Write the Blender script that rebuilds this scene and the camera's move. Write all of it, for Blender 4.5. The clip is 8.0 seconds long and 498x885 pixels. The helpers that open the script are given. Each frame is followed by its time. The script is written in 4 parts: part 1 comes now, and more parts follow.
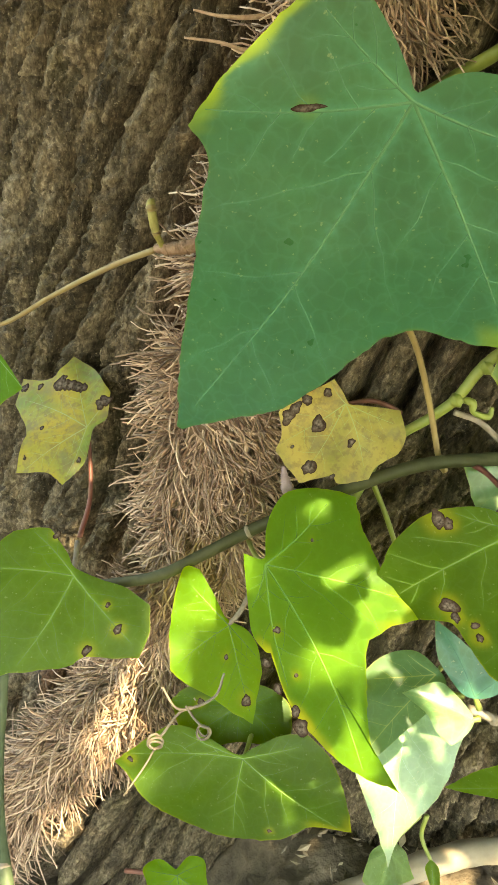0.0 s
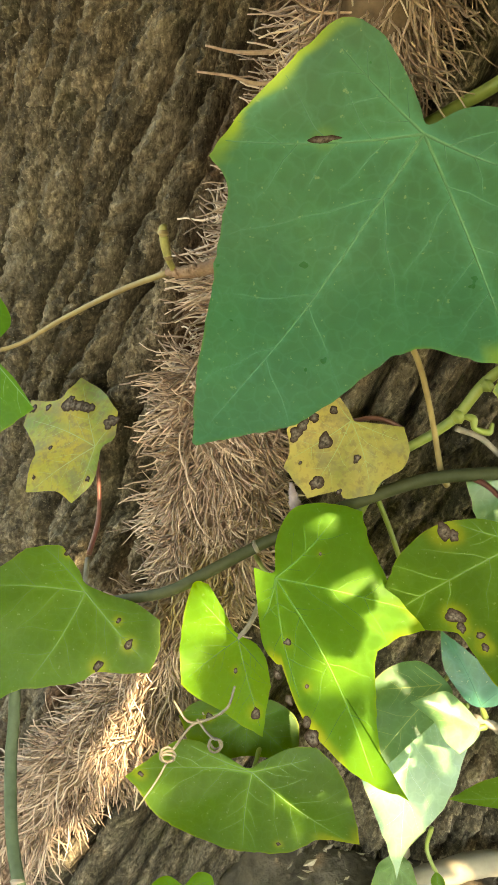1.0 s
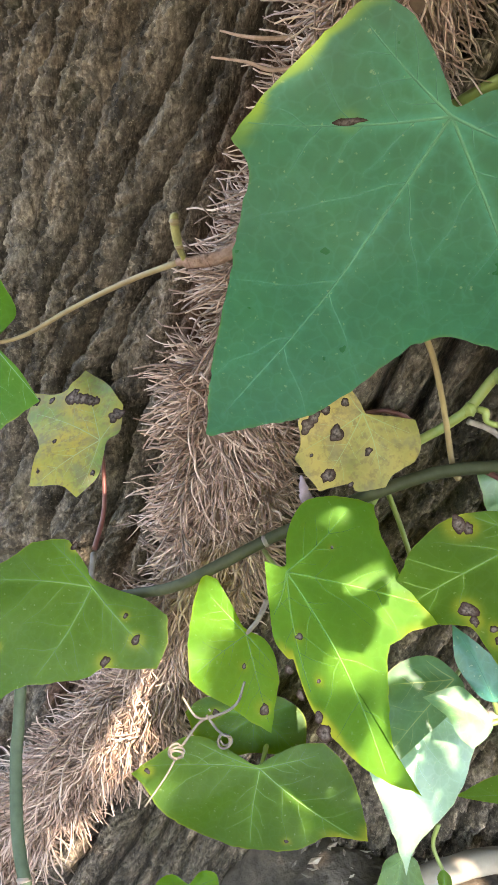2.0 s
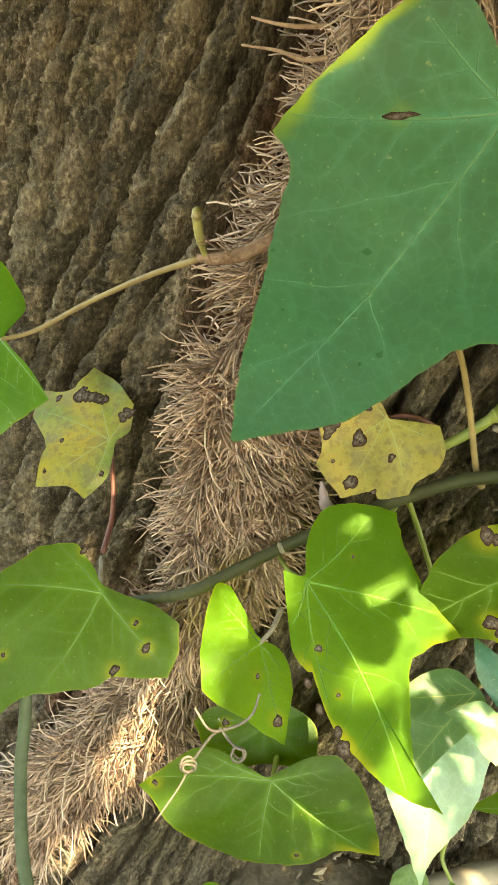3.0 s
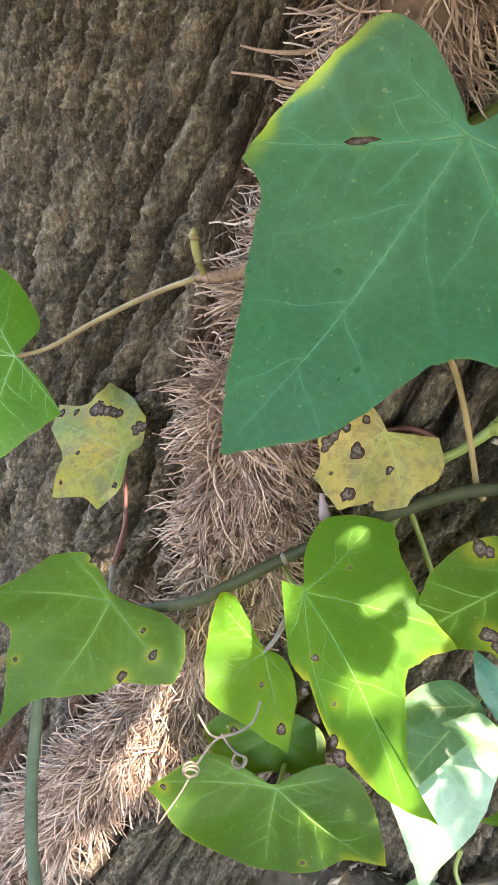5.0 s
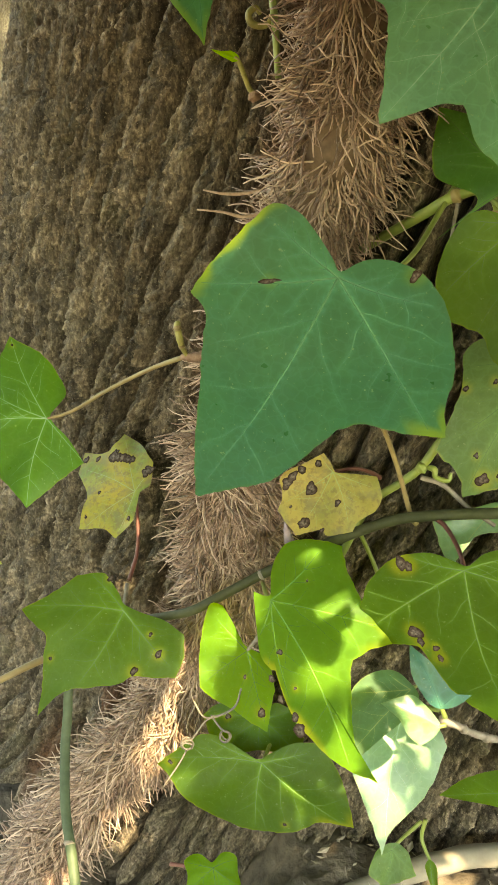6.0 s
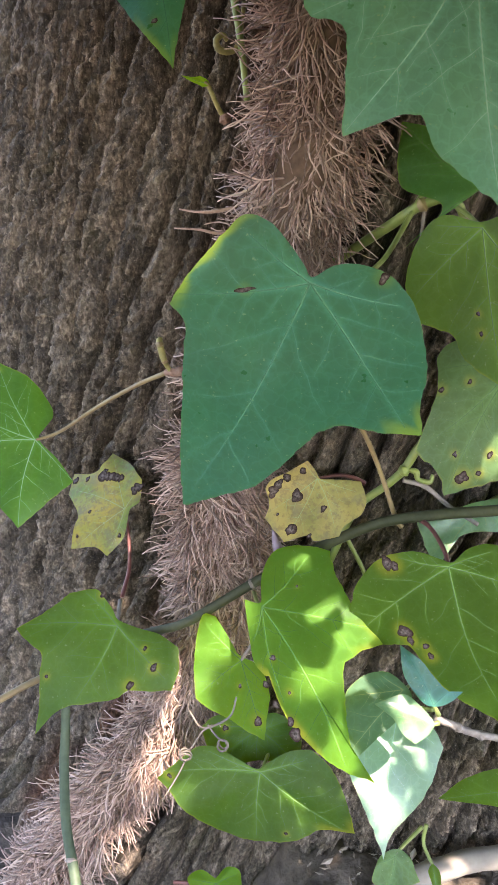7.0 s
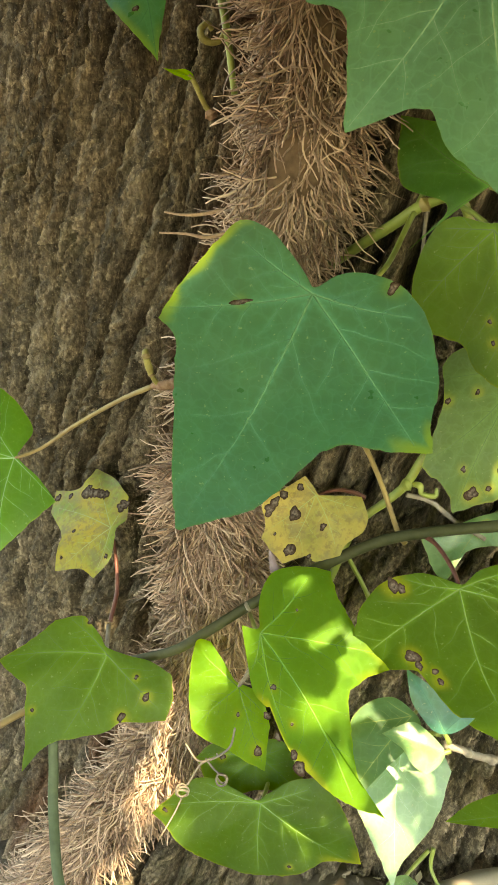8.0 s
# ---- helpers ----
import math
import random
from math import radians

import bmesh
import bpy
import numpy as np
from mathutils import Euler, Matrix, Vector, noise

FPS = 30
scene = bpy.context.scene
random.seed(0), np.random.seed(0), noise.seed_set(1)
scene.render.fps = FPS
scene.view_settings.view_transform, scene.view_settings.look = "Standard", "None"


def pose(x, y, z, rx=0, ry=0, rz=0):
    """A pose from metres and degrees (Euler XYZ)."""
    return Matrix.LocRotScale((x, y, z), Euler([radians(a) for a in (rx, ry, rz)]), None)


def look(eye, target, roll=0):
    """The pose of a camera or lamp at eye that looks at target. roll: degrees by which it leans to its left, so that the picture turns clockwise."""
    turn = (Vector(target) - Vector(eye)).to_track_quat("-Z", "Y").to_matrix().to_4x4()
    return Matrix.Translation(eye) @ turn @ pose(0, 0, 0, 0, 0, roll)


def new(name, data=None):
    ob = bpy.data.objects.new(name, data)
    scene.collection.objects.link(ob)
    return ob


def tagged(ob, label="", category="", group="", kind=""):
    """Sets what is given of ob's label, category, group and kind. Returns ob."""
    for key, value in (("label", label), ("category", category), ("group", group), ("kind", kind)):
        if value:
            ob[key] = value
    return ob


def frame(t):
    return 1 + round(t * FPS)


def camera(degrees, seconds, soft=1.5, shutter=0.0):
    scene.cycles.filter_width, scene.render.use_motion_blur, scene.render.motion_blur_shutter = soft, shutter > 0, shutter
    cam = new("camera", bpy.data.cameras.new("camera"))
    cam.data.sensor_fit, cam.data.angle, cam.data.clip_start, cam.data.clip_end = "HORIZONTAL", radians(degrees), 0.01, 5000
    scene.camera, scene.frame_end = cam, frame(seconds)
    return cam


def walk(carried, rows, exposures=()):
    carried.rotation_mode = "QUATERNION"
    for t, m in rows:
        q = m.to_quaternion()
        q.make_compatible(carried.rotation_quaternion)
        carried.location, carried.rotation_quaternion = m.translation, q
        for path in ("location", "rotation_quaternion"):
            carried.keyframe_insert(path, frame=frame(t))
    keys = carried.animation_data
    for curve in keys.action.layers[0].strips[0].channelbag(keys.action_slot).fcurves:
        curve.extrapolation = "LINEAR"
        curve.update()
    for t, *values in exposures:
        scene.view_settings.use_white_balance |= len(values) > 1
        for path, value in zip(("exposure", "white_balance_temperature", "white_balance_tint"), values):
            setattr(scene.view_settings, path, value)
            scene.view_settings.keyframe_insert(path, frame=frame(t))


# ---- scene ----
cam = camera(34.6, 8.0, soft=1.5)
PATH = [
    (0, (0.0450, 0.1779, 0.3705), (0.0270, 0.6235, 0.1445), 4.19),
    (0.5, (0.0460, 0.1734, 0.3769), (0.0243, 0.6201, 0.1532), 3.66),
    (1, (0.0380, 0.1699, 0.3716), (0.0270, 0.6222, 0.1588), 4.13),
    (1.5, (0.0360, 0.1691, 0.3687), (0.0275, 0.6224, 0.1577), 4.02),
    (3, (0.0200, 0.1807, 0.3656), (0.0243, 0.6321, 0.1505), 5.94),
    (3.5, (0.0220, 0.1829, 0.3661), (0.0223, 0.6342, 0.1507), 5.71),
    (4, (0.0290, 0.1825, 0.3683), (0.0177, 0.6344, 0.1545), 4.72),
    (4.5, (0.0330, 0.1811, 0.3707), (0.0097, 0.6323, 0.1566), 4.32),
    (4.7, (0.0350, 0.1798, 0.3700), (0.0095, 0.6314, 0.1569), 4.45),
    (5.8, (0.0600, 0.1364, 0.3972), (0.0080, 0.5888, 0.1908), 1.28),
    (6, (0.0710, 0.1170, 0.4096), (0.0107, 0.5712, 0.2095), 0.93),
    (6.5, (0.0770, 0.0973, 0.4097), (0.0127, 0.5564, 0.2225), -0.47),
    (7, (0.0750, 0.1074, 0.4050), (0.0192, 0.5693, 0.2219), -1.19),
    (7.5, (0.0680, 0.1235, 0.4069), (0.0210, 0.5838, 0.2175), -1.62),
    (8, (0.0670, 0.1285, 0.4065), (0.0240, 0.5900, 0.2190), -1.79),
]
walk(cam, [(t, look(eye, target, roll)) for t, eye, target, roll in PATH],
     exposures=[(0, 4.11, 12300, -3), (1.1, 4.11, 12300, -3), (1.2, 4.16, 6300, 15), (1.3, 4.16, 9500, 4), (1.42, 4.16, 6300, 15), (1.7, 4.16, 6300, 15), (2.8, 4.11, 12300, -3),
                (3.5, 4.11, 12300, -3), (3.6, 4.26, 6300, 15), (4.7, 4.26, 6300, 15), (5.8, 4.01, 12300, -3), (6.9, 4.01, 12300, -3), (7.0, 3.96, 6800, 20), (7.1, 3.96, 9000, 8),
                (7.2, 4.01, 11500, 0), (7.3, 4.01, 9500, 6), (7.4, 3.96, 7600, 16), (7.5, 3.96, 6800, 20), (7.6, 4.01, 11500, 0), (7.75, 4.06, 12300, -3), (8, 4.06, 12300, -3)])

# ---- world, sun, exposure ----
SUN = Vector((0.30, -0.50, 0.82)).normalized()          # towards the sun
world = bpy.data.worlds.new("sky")
scene.world = world
world.use_nodes = True
wn = world.node_tree
sky = wn.nodes.new("ShaderNodeTexSky")
sky.sky_type, sky.sun_disc = "NISHITA", False
sky.sun_elevation = math.asin(SUN.z)
sky.sun_rotation = math.atan2(SUN.x, SUN.y)
wn.nodes["Background"].inputs["Strength"].default_value = 0.125
wn.links.new(sky.outputs[0], wn.nodes["Background"].inputs["Color"])
lamp = bpy.data.lights.new("sun", "SUN")
lamp.energy, lamp.angle, lamp.color = 2.4, radians(0.4), (1.0, 0.95, 0.87)
sun = new("sun", lamp)
sun.matrix_world = look(SUN * 6, (0, 0, 0))


# ---- numeric noise ----
def hashed(ix, iy, iz):
    n = (ix * 374761393 + iy * 668265263 + iz * 2147483647 + 1013904223) & 0xFFFFFFFF
    n = ((n ^ (n >> 13)) * 1274126177) & 0xFFFFFFFF
    n = ((n ^ (n >> 16)) * 2246822519) & 0xFFFFFFFF
    return ((n ^ (n >> 15)) & 0xFFFFFF) / float(0xFFFFFF)


def value_noise(x, y, z):
    """Smooth noise, 0 to 1, on arrays."""
    x, y, z = np.broadcast_arrays(np.asarray(x, float), y, z)
    ix, iy, iz = (np.floor(a).astype(np.int64) for a in (x, y, z))
    f = [a - np.floor(a) for a in (x, y, z)]
    f = [a * a * a * (a * (a * 6 - 15) + 10) for a in f]
    out = 0
    for dx in (0, 1):
        for dy in (0, 1):
            for dz in (0, 1):
                w = (f[0] if dx else 1 - f[0]) * (f[1] if dy else 1 - f[1]) * (f[2] if dz else 1 - f[2])
                out = out + w * hashed(ix + dx, iy + dy, iz + dz)
    return out


def fractal(x, y, z, octaves=4, gain=0.5):
    total, amp, norm = 0, 1.0, 0.0
    for k in range(octaves):
        total = total + amp * value_noise(x * 2 ** k + 17 * k, y * 2 ** k + 5 * k, z * 2 ** k + 11 * k)
        norm += amp
        amp *= gain
    return total / norm


def cell_level(x, y):
    """One random level, 0 to 1, for each plate of an irregular pattern, on arrays."""
    ix, iy = np.floor(x).astype(np.int64), np.floor(y).astype(np.int64)
    f1, out = np.full(x.shape, 9.0), np.zeros(x.shape)
    for dx in (-1, 0, 1):
        for dy in (-1, 0, 1):
            px = ix + dx + 0.1 + 0.8 * hashed(ix + dx, iy + dy, 0 * ix + 3)
            py = iy + dy + 0.1 + 0.8 * hashed(ix + dx, iy + dy, 0 * ix + 7)
            d = np.hypot(px - x, py - y)
            out = np.where(d < f1, hashed(ix + dx, iy + dy, 0 * ix + 13), out)
            f1 = np.minimum(f1, d)
    return out


def cell_edge(x, y):
    """Distance to the border between plates of an irregular pattern, on arrays."""
    ix, iy = np.floor(x).astype(np.int64), np.floor(y).astype(np.int64)
    f1 = np.full(x.shape, 9.0)
    f2 = np.full(x.shape, 9.0)
    for dx in (-1, 0, 1):
        for dy in (-1, 0, 1):
            px = ix + dx + 0.1 + 0.8 * hashed(ix + dx, iy + dy, 0 * ix + 3)
            py = iy + dy + 0.1 + 0.8 * hashed(ix + dx, iy + dy, 0 * ix + 7)
            d = np.hypot(px - x, py - y)
            f2 = np.where(d < f1, f1, np.minimum(f2, d))
            f1 = np.minimum(f1, d)
    return f2 - f1


# ---- materials ----
def material(name):
    m = bpy.data.materials.new(name)
    m.use_nodes = True
    return m, m.node_tree.nodes, m.node_tree.links, m.node_tree.nodes["Principled BSDF"]


def node(nodes, kind, **values):
    n = nodes.new(kind)
    for key, value in values.items():
        n.inputs[key.replace("_", " ")].default_value = value
    return n


def ramp(nodes, links, source, stops):
    r = nodes.new("ShaderNodeValToRGB")
    links.new(source, r.inputs[0])
    while len(r.color_ramp.elements) < len(stops):
        r.color_ramp.elements.new(0.5)
    for e, (at, colour) in zip(r.color_ramp.elements, stops):
        e.position, e.color = at, (*colour, 1)
    return r.outputs[0]


def blend(nodes, links, factor, a, b, how="MIX"):
    m = nodes.new("ShaderNodeMix")
    m.data_type, m.blend_type = "RGBA", how
    for value, socket in ((factor, m.inputs[0]), (a, m.inputs[6]), (b, m.inputs[7])):
        if isinstance(value, bpy.types.NodeSocket):
            links.new(value, socket)
        elif isinstance(value, tuple):
            socket.default_value = (*value, 1)
        else:
            socket.default_value = value
    return m.outputs[2]


def bumped(nodes, links, shader, height, strength, distance):
    b = node(nodes, "ShaderNodeBump", Strength=strength, Distance=distance)
    links.new(height, b.inputs["Height"])
    links.new(b.outputs[0], shader.inputs["Normal"])
    return b


def coords(nodes, links, scale=(1, 1, 1)):
    c = nodes.new("ShaderNodeTexCoord")
    m = nodes.new("ShaderNodeMapping")
    m.inputs["Scale"].default_value = scale
    links.new(c.outputs["Object"], m.inputs[0])
    return m.outputs[0]


def noise_of(nodes, links, vector, scale, detail=4, rough=0.55):
    n = node(nodes, "ShaderNodeTexNoise", Scale=scale, Detail=detail, Roughness=rough)
    links.new(vector, n.inputs["Vector"])
    return n.outputs[0]


def bark_material(name, dark, mid, light, moss):
    m, nodes, links, p = material(name)
    v = coords(nodes, links)
    along = nodes.new("ShaderNodeMapping")                  # stretched along the leaning grain
    along.inputs["Rotation"].default_value = (0, radians(-20), 0)
    along.inputs["Scale"].default_value = (1, 1, 0.55)
    links.new(v, along.inputs[0])
    grain = noise_of(nodes, links, along.outputs[0], 520, 7, 0.7)
    col = ramp(nodes, links, grain, [(0.29, dark), (0.5, mid), (0.76, light)])
    long = nodes.new("ShaderNodeMapping")                   # weathered bands along the ridges
    long.inputs["Rotation"].default_value = (0, radians(-16), 0)
    long.inputs["Scale"].default_value = (1, 1, 0.16)
    links.new(v, long.inputs[0])
    col = blend(nodes, links, 1.0, col, ramp(nodes, links, noise_of(nodes, links, long.outputs[0], 110, 4, 0.6), [(0.30, (0.36, 0.35, 0.34)), (0.5, (1.0, 1.0, 1.0)), (0.72, (1.6, 1.57, 1.52))]), "MULTIPLY")
    streak = noise_of(nodes, links, along.outputs[0], 120, 4, 0.6)
    col = blend(nodes, links, ramp(nodes, links, streak, [(0.36, (0.5, 0.5, 0.5)), (0.5, (0, 0, 0))]), col, tuple(0.5 * (a + b) for a, b in zip(dark, mid)))
    patch = noise_of(nodes, links, long.outputs[0], 60, 4)
    col = blend(nodes, links, ramp(nodes, links, patch, [(0.48, (0, 0, 0)), (0.68, (0.6, 0.6, 0.6))]), col,
                ramp(nodes, links, grain, [(0.36, mid), (0.62, light)]))
    flakes = nodes.new("ShaderNodeAttribute")               # every flake of bark has its own shade
    flakes.attribute_name = "tone"
    col = blend(nodes, links, 1.0, col, ramp(nodes, links, flakes.outputs["Fac"], [(0.0, (0.44, 0.44, 0.44)), (0.5, (1.0, 0.98, 0.96)), (1.0, (1.75, 1.70, 1.65))]), "MULTIPLY")
    green = noise_of(nodes, links, v, 26, 5, 0.6)
    col = blend(nodes, links, ramp(nodes, links, green, [(0.56, (0, 0, 0)), (0.8, (0.4, 0.4, 0.4))]), col, moss)
    fleck = noise_of(nodes, links, v, 1000, 2)
    col = blend(nodes, links, ramp(nodes, links, fleck, [(0.64, (0, 0, 0)), (0.72, (0.4, 0.4, 0.4))]), col, tuple(min(1, 1.7 * c) for c in light))
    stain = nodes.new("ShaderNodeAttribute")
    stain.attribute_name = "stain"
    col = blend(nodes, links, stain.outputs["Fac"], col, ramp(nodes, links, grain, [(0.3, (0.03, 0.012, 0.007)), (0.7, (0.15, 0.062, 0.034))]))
    links.new(col, p.inputs["Base Color"])
    p.inputs["Roughness"].default_value = 0.9
    p.inputs["Specular IOR Level"].default_value = 0.15
    warp = node(nodes, "ShaderNodeTexNoise", Scale=240, Detail=4, Roughness=0.6)       # fine cracks round the scales
    links.new(along.outputs[0], warp.inputs["Vector"])
    bent = node(nodes, "ShaderNodeVectorMath")
    bent.operation = "MULTIPLY_ADD"
    links.new(warp.outputs["Color"], bent.inputs[0])
    bent.inputs[1].default_value = (0.007, 0.007, 0.007)
    links.new(along.outputs[0], bent.inputs[2])
    cells = node(nodes, "ShaderNodeTexVoronoi", Scale=230)
    cells.feature = "DISTANCE_TO_EDGE"
    links.new(bent.outputs[0], cells.inputs["Vector"])
    crack = ramp(nodes, links, cells.outputs["Distance"], [(0.0, (0, 0, 0)), (0.16, (1, 1, 1))])
    first = bumped(nodes, links, p, noise_of(nodes, links, along.outputs[0], 480, 6, 0.75), 1.0, 0.0012)
    deep = node(nodes, "ShaderNodeBump", Strength=0.6, Distance=0.0014)
    links.new(crack, deep.inputs["Height"])
    links.new(deep.outputs[0], first.inputs["Normal"])
    return m


def leaf_material(name, deep, pale, through_colour, yellow=(0.45, 0.40, 0.03), blotch=0.0, rough=0.36, thin=0.4, spec=0.5, rib=2.3):
    """A leaf: green upper side with fine net veins, and light that comes through it."""
    m, nodes, links, p = material(name)
    v = coords(nodes, links)
    tone = noise_of(nodes, links, v, 45, 4)
    col = ramp(nodes, links, tone, [(0.34, deep), (0.66, pale)])
    warp = node(nodes, "ShaderNodeTexNoise", Scale=160, Detail=3)
    links.new(v, warp.inputs["Vector"])
    bent = node(nodes, "ShaderNodeVectorMath")
    bent.operation = "MULTIPLY_ADD"
    links.new(warp.outputs["Color"], bent.inputs[0])
    bent.inputs[1].default_value = (0.006, 0.006, 0.006)
    links.new(v, bent.inputs[2])
    net = node(nodes, "ShaderNodeTexVoronoi", Scale=210)
    net.feature = "DISTANCE_TO_EDGE"
    links.new(bent.outputs[0], net.inputs["Vector"])
    lines = ramp(nodes, links, net.outputs["Distance"], [(0.0, (0.16, 0.16, 0.16)), (0.10, (0, 0, 0))])
    mottle = noise_of(nodes, links, v, 260, 4, 0.6)
    col = blend(nodes, links, ramp(nodes, links, mottle, [(0.4, (0.35, 0.35, 0.35)), (0.6, (0, 0, 0))]), col, tuple(0.6 * c for c in deep))
    col = blend(nodes, links, lines, col, tuple(min(1, c * 1.9 + 0.03) for c in pale))
    near = nodes.new("ShaderNodeAttribute")                 # paler tissue along the veins
    near.attribute_name = "vein"
    col = blend(nodes, links, near.outputs["Fac"], col, tuple(min(1, c * rib + 0.005 * rib) for c in pale))
    fleck = noise_of(nodes, links, v, 650, 2)
    col = blend(nodes, links, ramp(nodes, links, fleck, [(0.68, (0, 0, 0)), (0.73, (0.5, 0.5, 0.5))]), col, (0.26, 0.28, 0.12))
    halo = nodes.new("ShaderNodeAttribute")
    halo.attribute_name = "halo"
    old = halo.outputs["Fac"]
    thr = blend(nodes, links, tone, tuple(c * 0.8 for c in through_colour), through_colour)
    if blotch > 0:
        big = noise_of(nodes, links, v, 30, 5, 0.6)
        mask = ramp(nodes, links, big, [(0.52 - 0.3 * blotch, (0, 0, 0)), (0.78 - 0.3 * blotch, (1, 1, 1))])
        col = blend(nodes, links, mask, col, yellow)
        thr = blend(nodes, links, mask, thr, tuple(c * 0.9 for c in yellow))
        rust = noise_of(nodes, links, v, 330, 4, 0.65)
        col = blend(nodes, links, ramp(nodes, links, rust, [(0.50, (0, 0, 0)), (0.62, (0.8, 0.8, 0.8))]), col, (0.12, 0.075, 0.032))
        grey = noise_of(nodes, links, v, 95, 5, 0.7)
        col = blend(nodes, links, ramp(nodes, links, grey, [(0.50, (0, 0, 0)), (0.62, (0.65, 0.65, 0.65))]), col, (0.115, 0.095, 0.06))
    col = blend(nodes, links, old, col, yellow)
    thr = blend(nodes, links, old, thr, yellow)
    links.new(col, p.inputs["Base Color"])
    r = noise_of(nodes, links, v, 120, 3)
    links.new(ramp(nodes, links, r, [(0.3, (rough * 0.8,) * 3), (0.7, (rough * 1.3,) * 3)]), p.inputs["Roughness"])
    p.inputs["Specular IOR Level"].default_value = spec
    first = bumped(nodes, links, p, net.outputs["Distance"], 0.2, 0.0006)
    crease = node(nodes, "ShaderNodeBump", Strength=0.06, Distance=0.0022)
    links.new(noise_of(nodes, links, v, 85, 4, 0.55), crease.inputs["Height"])
    links.new(crease.outputs[0], first.inputs["Normal"])
    t = nodes.new("ShaderNodeBsdfTranslucent")
    links.new(thr, t.inputs["Color"])
    mix = node(nodes, "ShaderNodeMixShader", Fac=thin)
    links.new(p.outputs[0], mix.inputs[1])
    links.new(t.outputs[0], mix.inputs[2])
    links.new(mix.outputs[0], nodes["Material Output"].inputs["Surface"])
    return m


def plain_material(name, a, b, scale, rough=0.6, bump=0.3, spec=0.4, stretch=(1, 1, 1), distance=0.0006):
    m, nodes, links, p = material(name)
    v = coords(nodes, links, stretch)
    n = noise_of(nodes, links, v, scale, 5, 0.6)
    big = noise_of(nodes, links, v, scale * 0.13, 3)
    col = ramp(nodes, links, n, [(0.28, a), (0.72, b)])
    col = blend(nodes, links, 0.35, col, ramp(nodes, links, big, [(0.3, a), (0.7, b)]))
    links.new(col, p.inputs["Base Color"])
    p.inputs["Roughness"].default_value = rough
    p.inputs["Specular IOR Level"].default_value = spec
    bumped(nodes, links, p, n, bump, distance)
    return m


def root_material(name, a, b, c):
    """Dry aerial roots, each one of its own shade."""
    m, nodes, links, p = material(name)
    geo = nodes.new("ShaderNodeNewGeometry")
    col = ramp(nodes, links, geo.outputs["Random Per Island"], [(0.0, a), (0.55, b), (1.0, c)])
    n = noise_of(nodes, links, coords(nodes, links), 600, 3)
    col = blend(nodes, links, 0.28, col, ramp(nodes, links, n, [(0.3, tuple(0.4 * k for k in b)), (0.7, c)]))
    links.new(col, p.inputs["Base Color"])
    p.inputs["Roughness"].default_value = 0.42
    p.inputs["Specular IOR Level"].default_value = 0.45
    return m


def spot_material():
    """A dead patch: dark rim, greyish middle."""
    m, nodes, links, p = material("dead_patch")
    a = nodes.new("ShaderNodeAttribute")
    a.attribute_name = "rim"
    n = noise_of(nodes, links, coords(nodes, links), 900, 4)
    mid = ramp(nodes, links, n, [(0.35, (0.024, 0.017, 0.013)), (0.70, (0.15, 0.115, 0.098))])
    col = blend(nodes, links, a.outputs["Fac"], mid, (0.022, 0.010, 0.006))
    links.new(col, p.inputs["Base Color"])
    p.inputs["Specular IOR Level"].default_value = 0.1
    p.inputs["Roughness"].default_value = 0.85
    bumped(nodes, links, p, n, 0.6, 0.0005)
    return m


BARK = bark_material("bark", (0.022, 0.0165, 0.0125), (0.078, 0.060, 0.044), (0.235, 0.188, 0.140), (0.072, 0.070, 0.030))
PALE_BARK = bark_material("pale_bark", (0.02, 0.017, 0.012), (0.12, 0.108, 0.087), (0.26, 0.24, 0.20), (0.12, 0.11, 0.06))
LEAF_DARK = leaf_material("leaf_dark", (0.0090, 0.062, 0.045), (0.0165, 0.090, 0.058), (0.14, 0.34, 0.02), (0.17, 0.24, 0.012), rough=0.34, thin=0.28, spec=0.55, rib=2.2)
LEAF_GREEN = leaf_material("leaf_green", (0.016, 0.060, 0.012), (0.028, 0.086, 0.018), (0.20, 0.42, 0.015), rough=0.34, thin=0.36, spec=0.42, rib=2.8)
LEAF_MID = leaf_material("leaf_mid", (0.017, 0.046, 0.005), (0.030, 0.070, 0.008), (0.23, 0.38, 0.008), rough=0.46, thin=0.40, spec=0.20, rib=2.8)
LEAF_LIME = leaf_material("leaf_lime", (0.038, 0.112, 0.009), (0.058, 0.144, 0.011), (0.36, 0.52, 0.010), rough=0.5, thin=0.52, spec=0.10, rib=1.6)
# base made lighter and bluer to stand in for sky reflected on the leaf
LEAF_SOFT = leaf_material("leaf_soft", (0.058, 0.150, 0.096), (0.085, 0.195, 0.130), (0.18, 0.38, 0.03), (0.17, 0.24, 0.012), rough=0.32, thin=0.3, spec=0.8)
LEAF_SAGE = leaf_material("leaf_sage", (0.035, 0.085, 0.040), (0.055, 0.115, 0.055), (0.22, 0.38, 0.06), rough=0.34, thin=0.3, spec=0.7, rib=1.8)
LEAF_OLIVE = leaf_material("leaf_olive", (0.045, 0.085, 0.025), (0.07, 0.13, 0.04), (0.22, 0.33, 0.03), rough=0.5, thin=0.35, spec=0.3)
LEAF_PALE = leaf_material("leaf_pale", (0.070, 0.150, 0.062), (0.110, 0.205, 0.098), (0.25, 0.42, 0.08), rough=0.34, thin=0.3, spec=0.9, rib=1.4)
LEAF_YELLOW = leaf_material("leaf_yellow", (0.10, 0.165, 0.025), (0.15, 0.21, 0.04), (0.30, 0.33, 0.03), (0.38, 0.255, 0.02), blotch=0.33, rough=0.55, thin=0.35, rib=1.3)
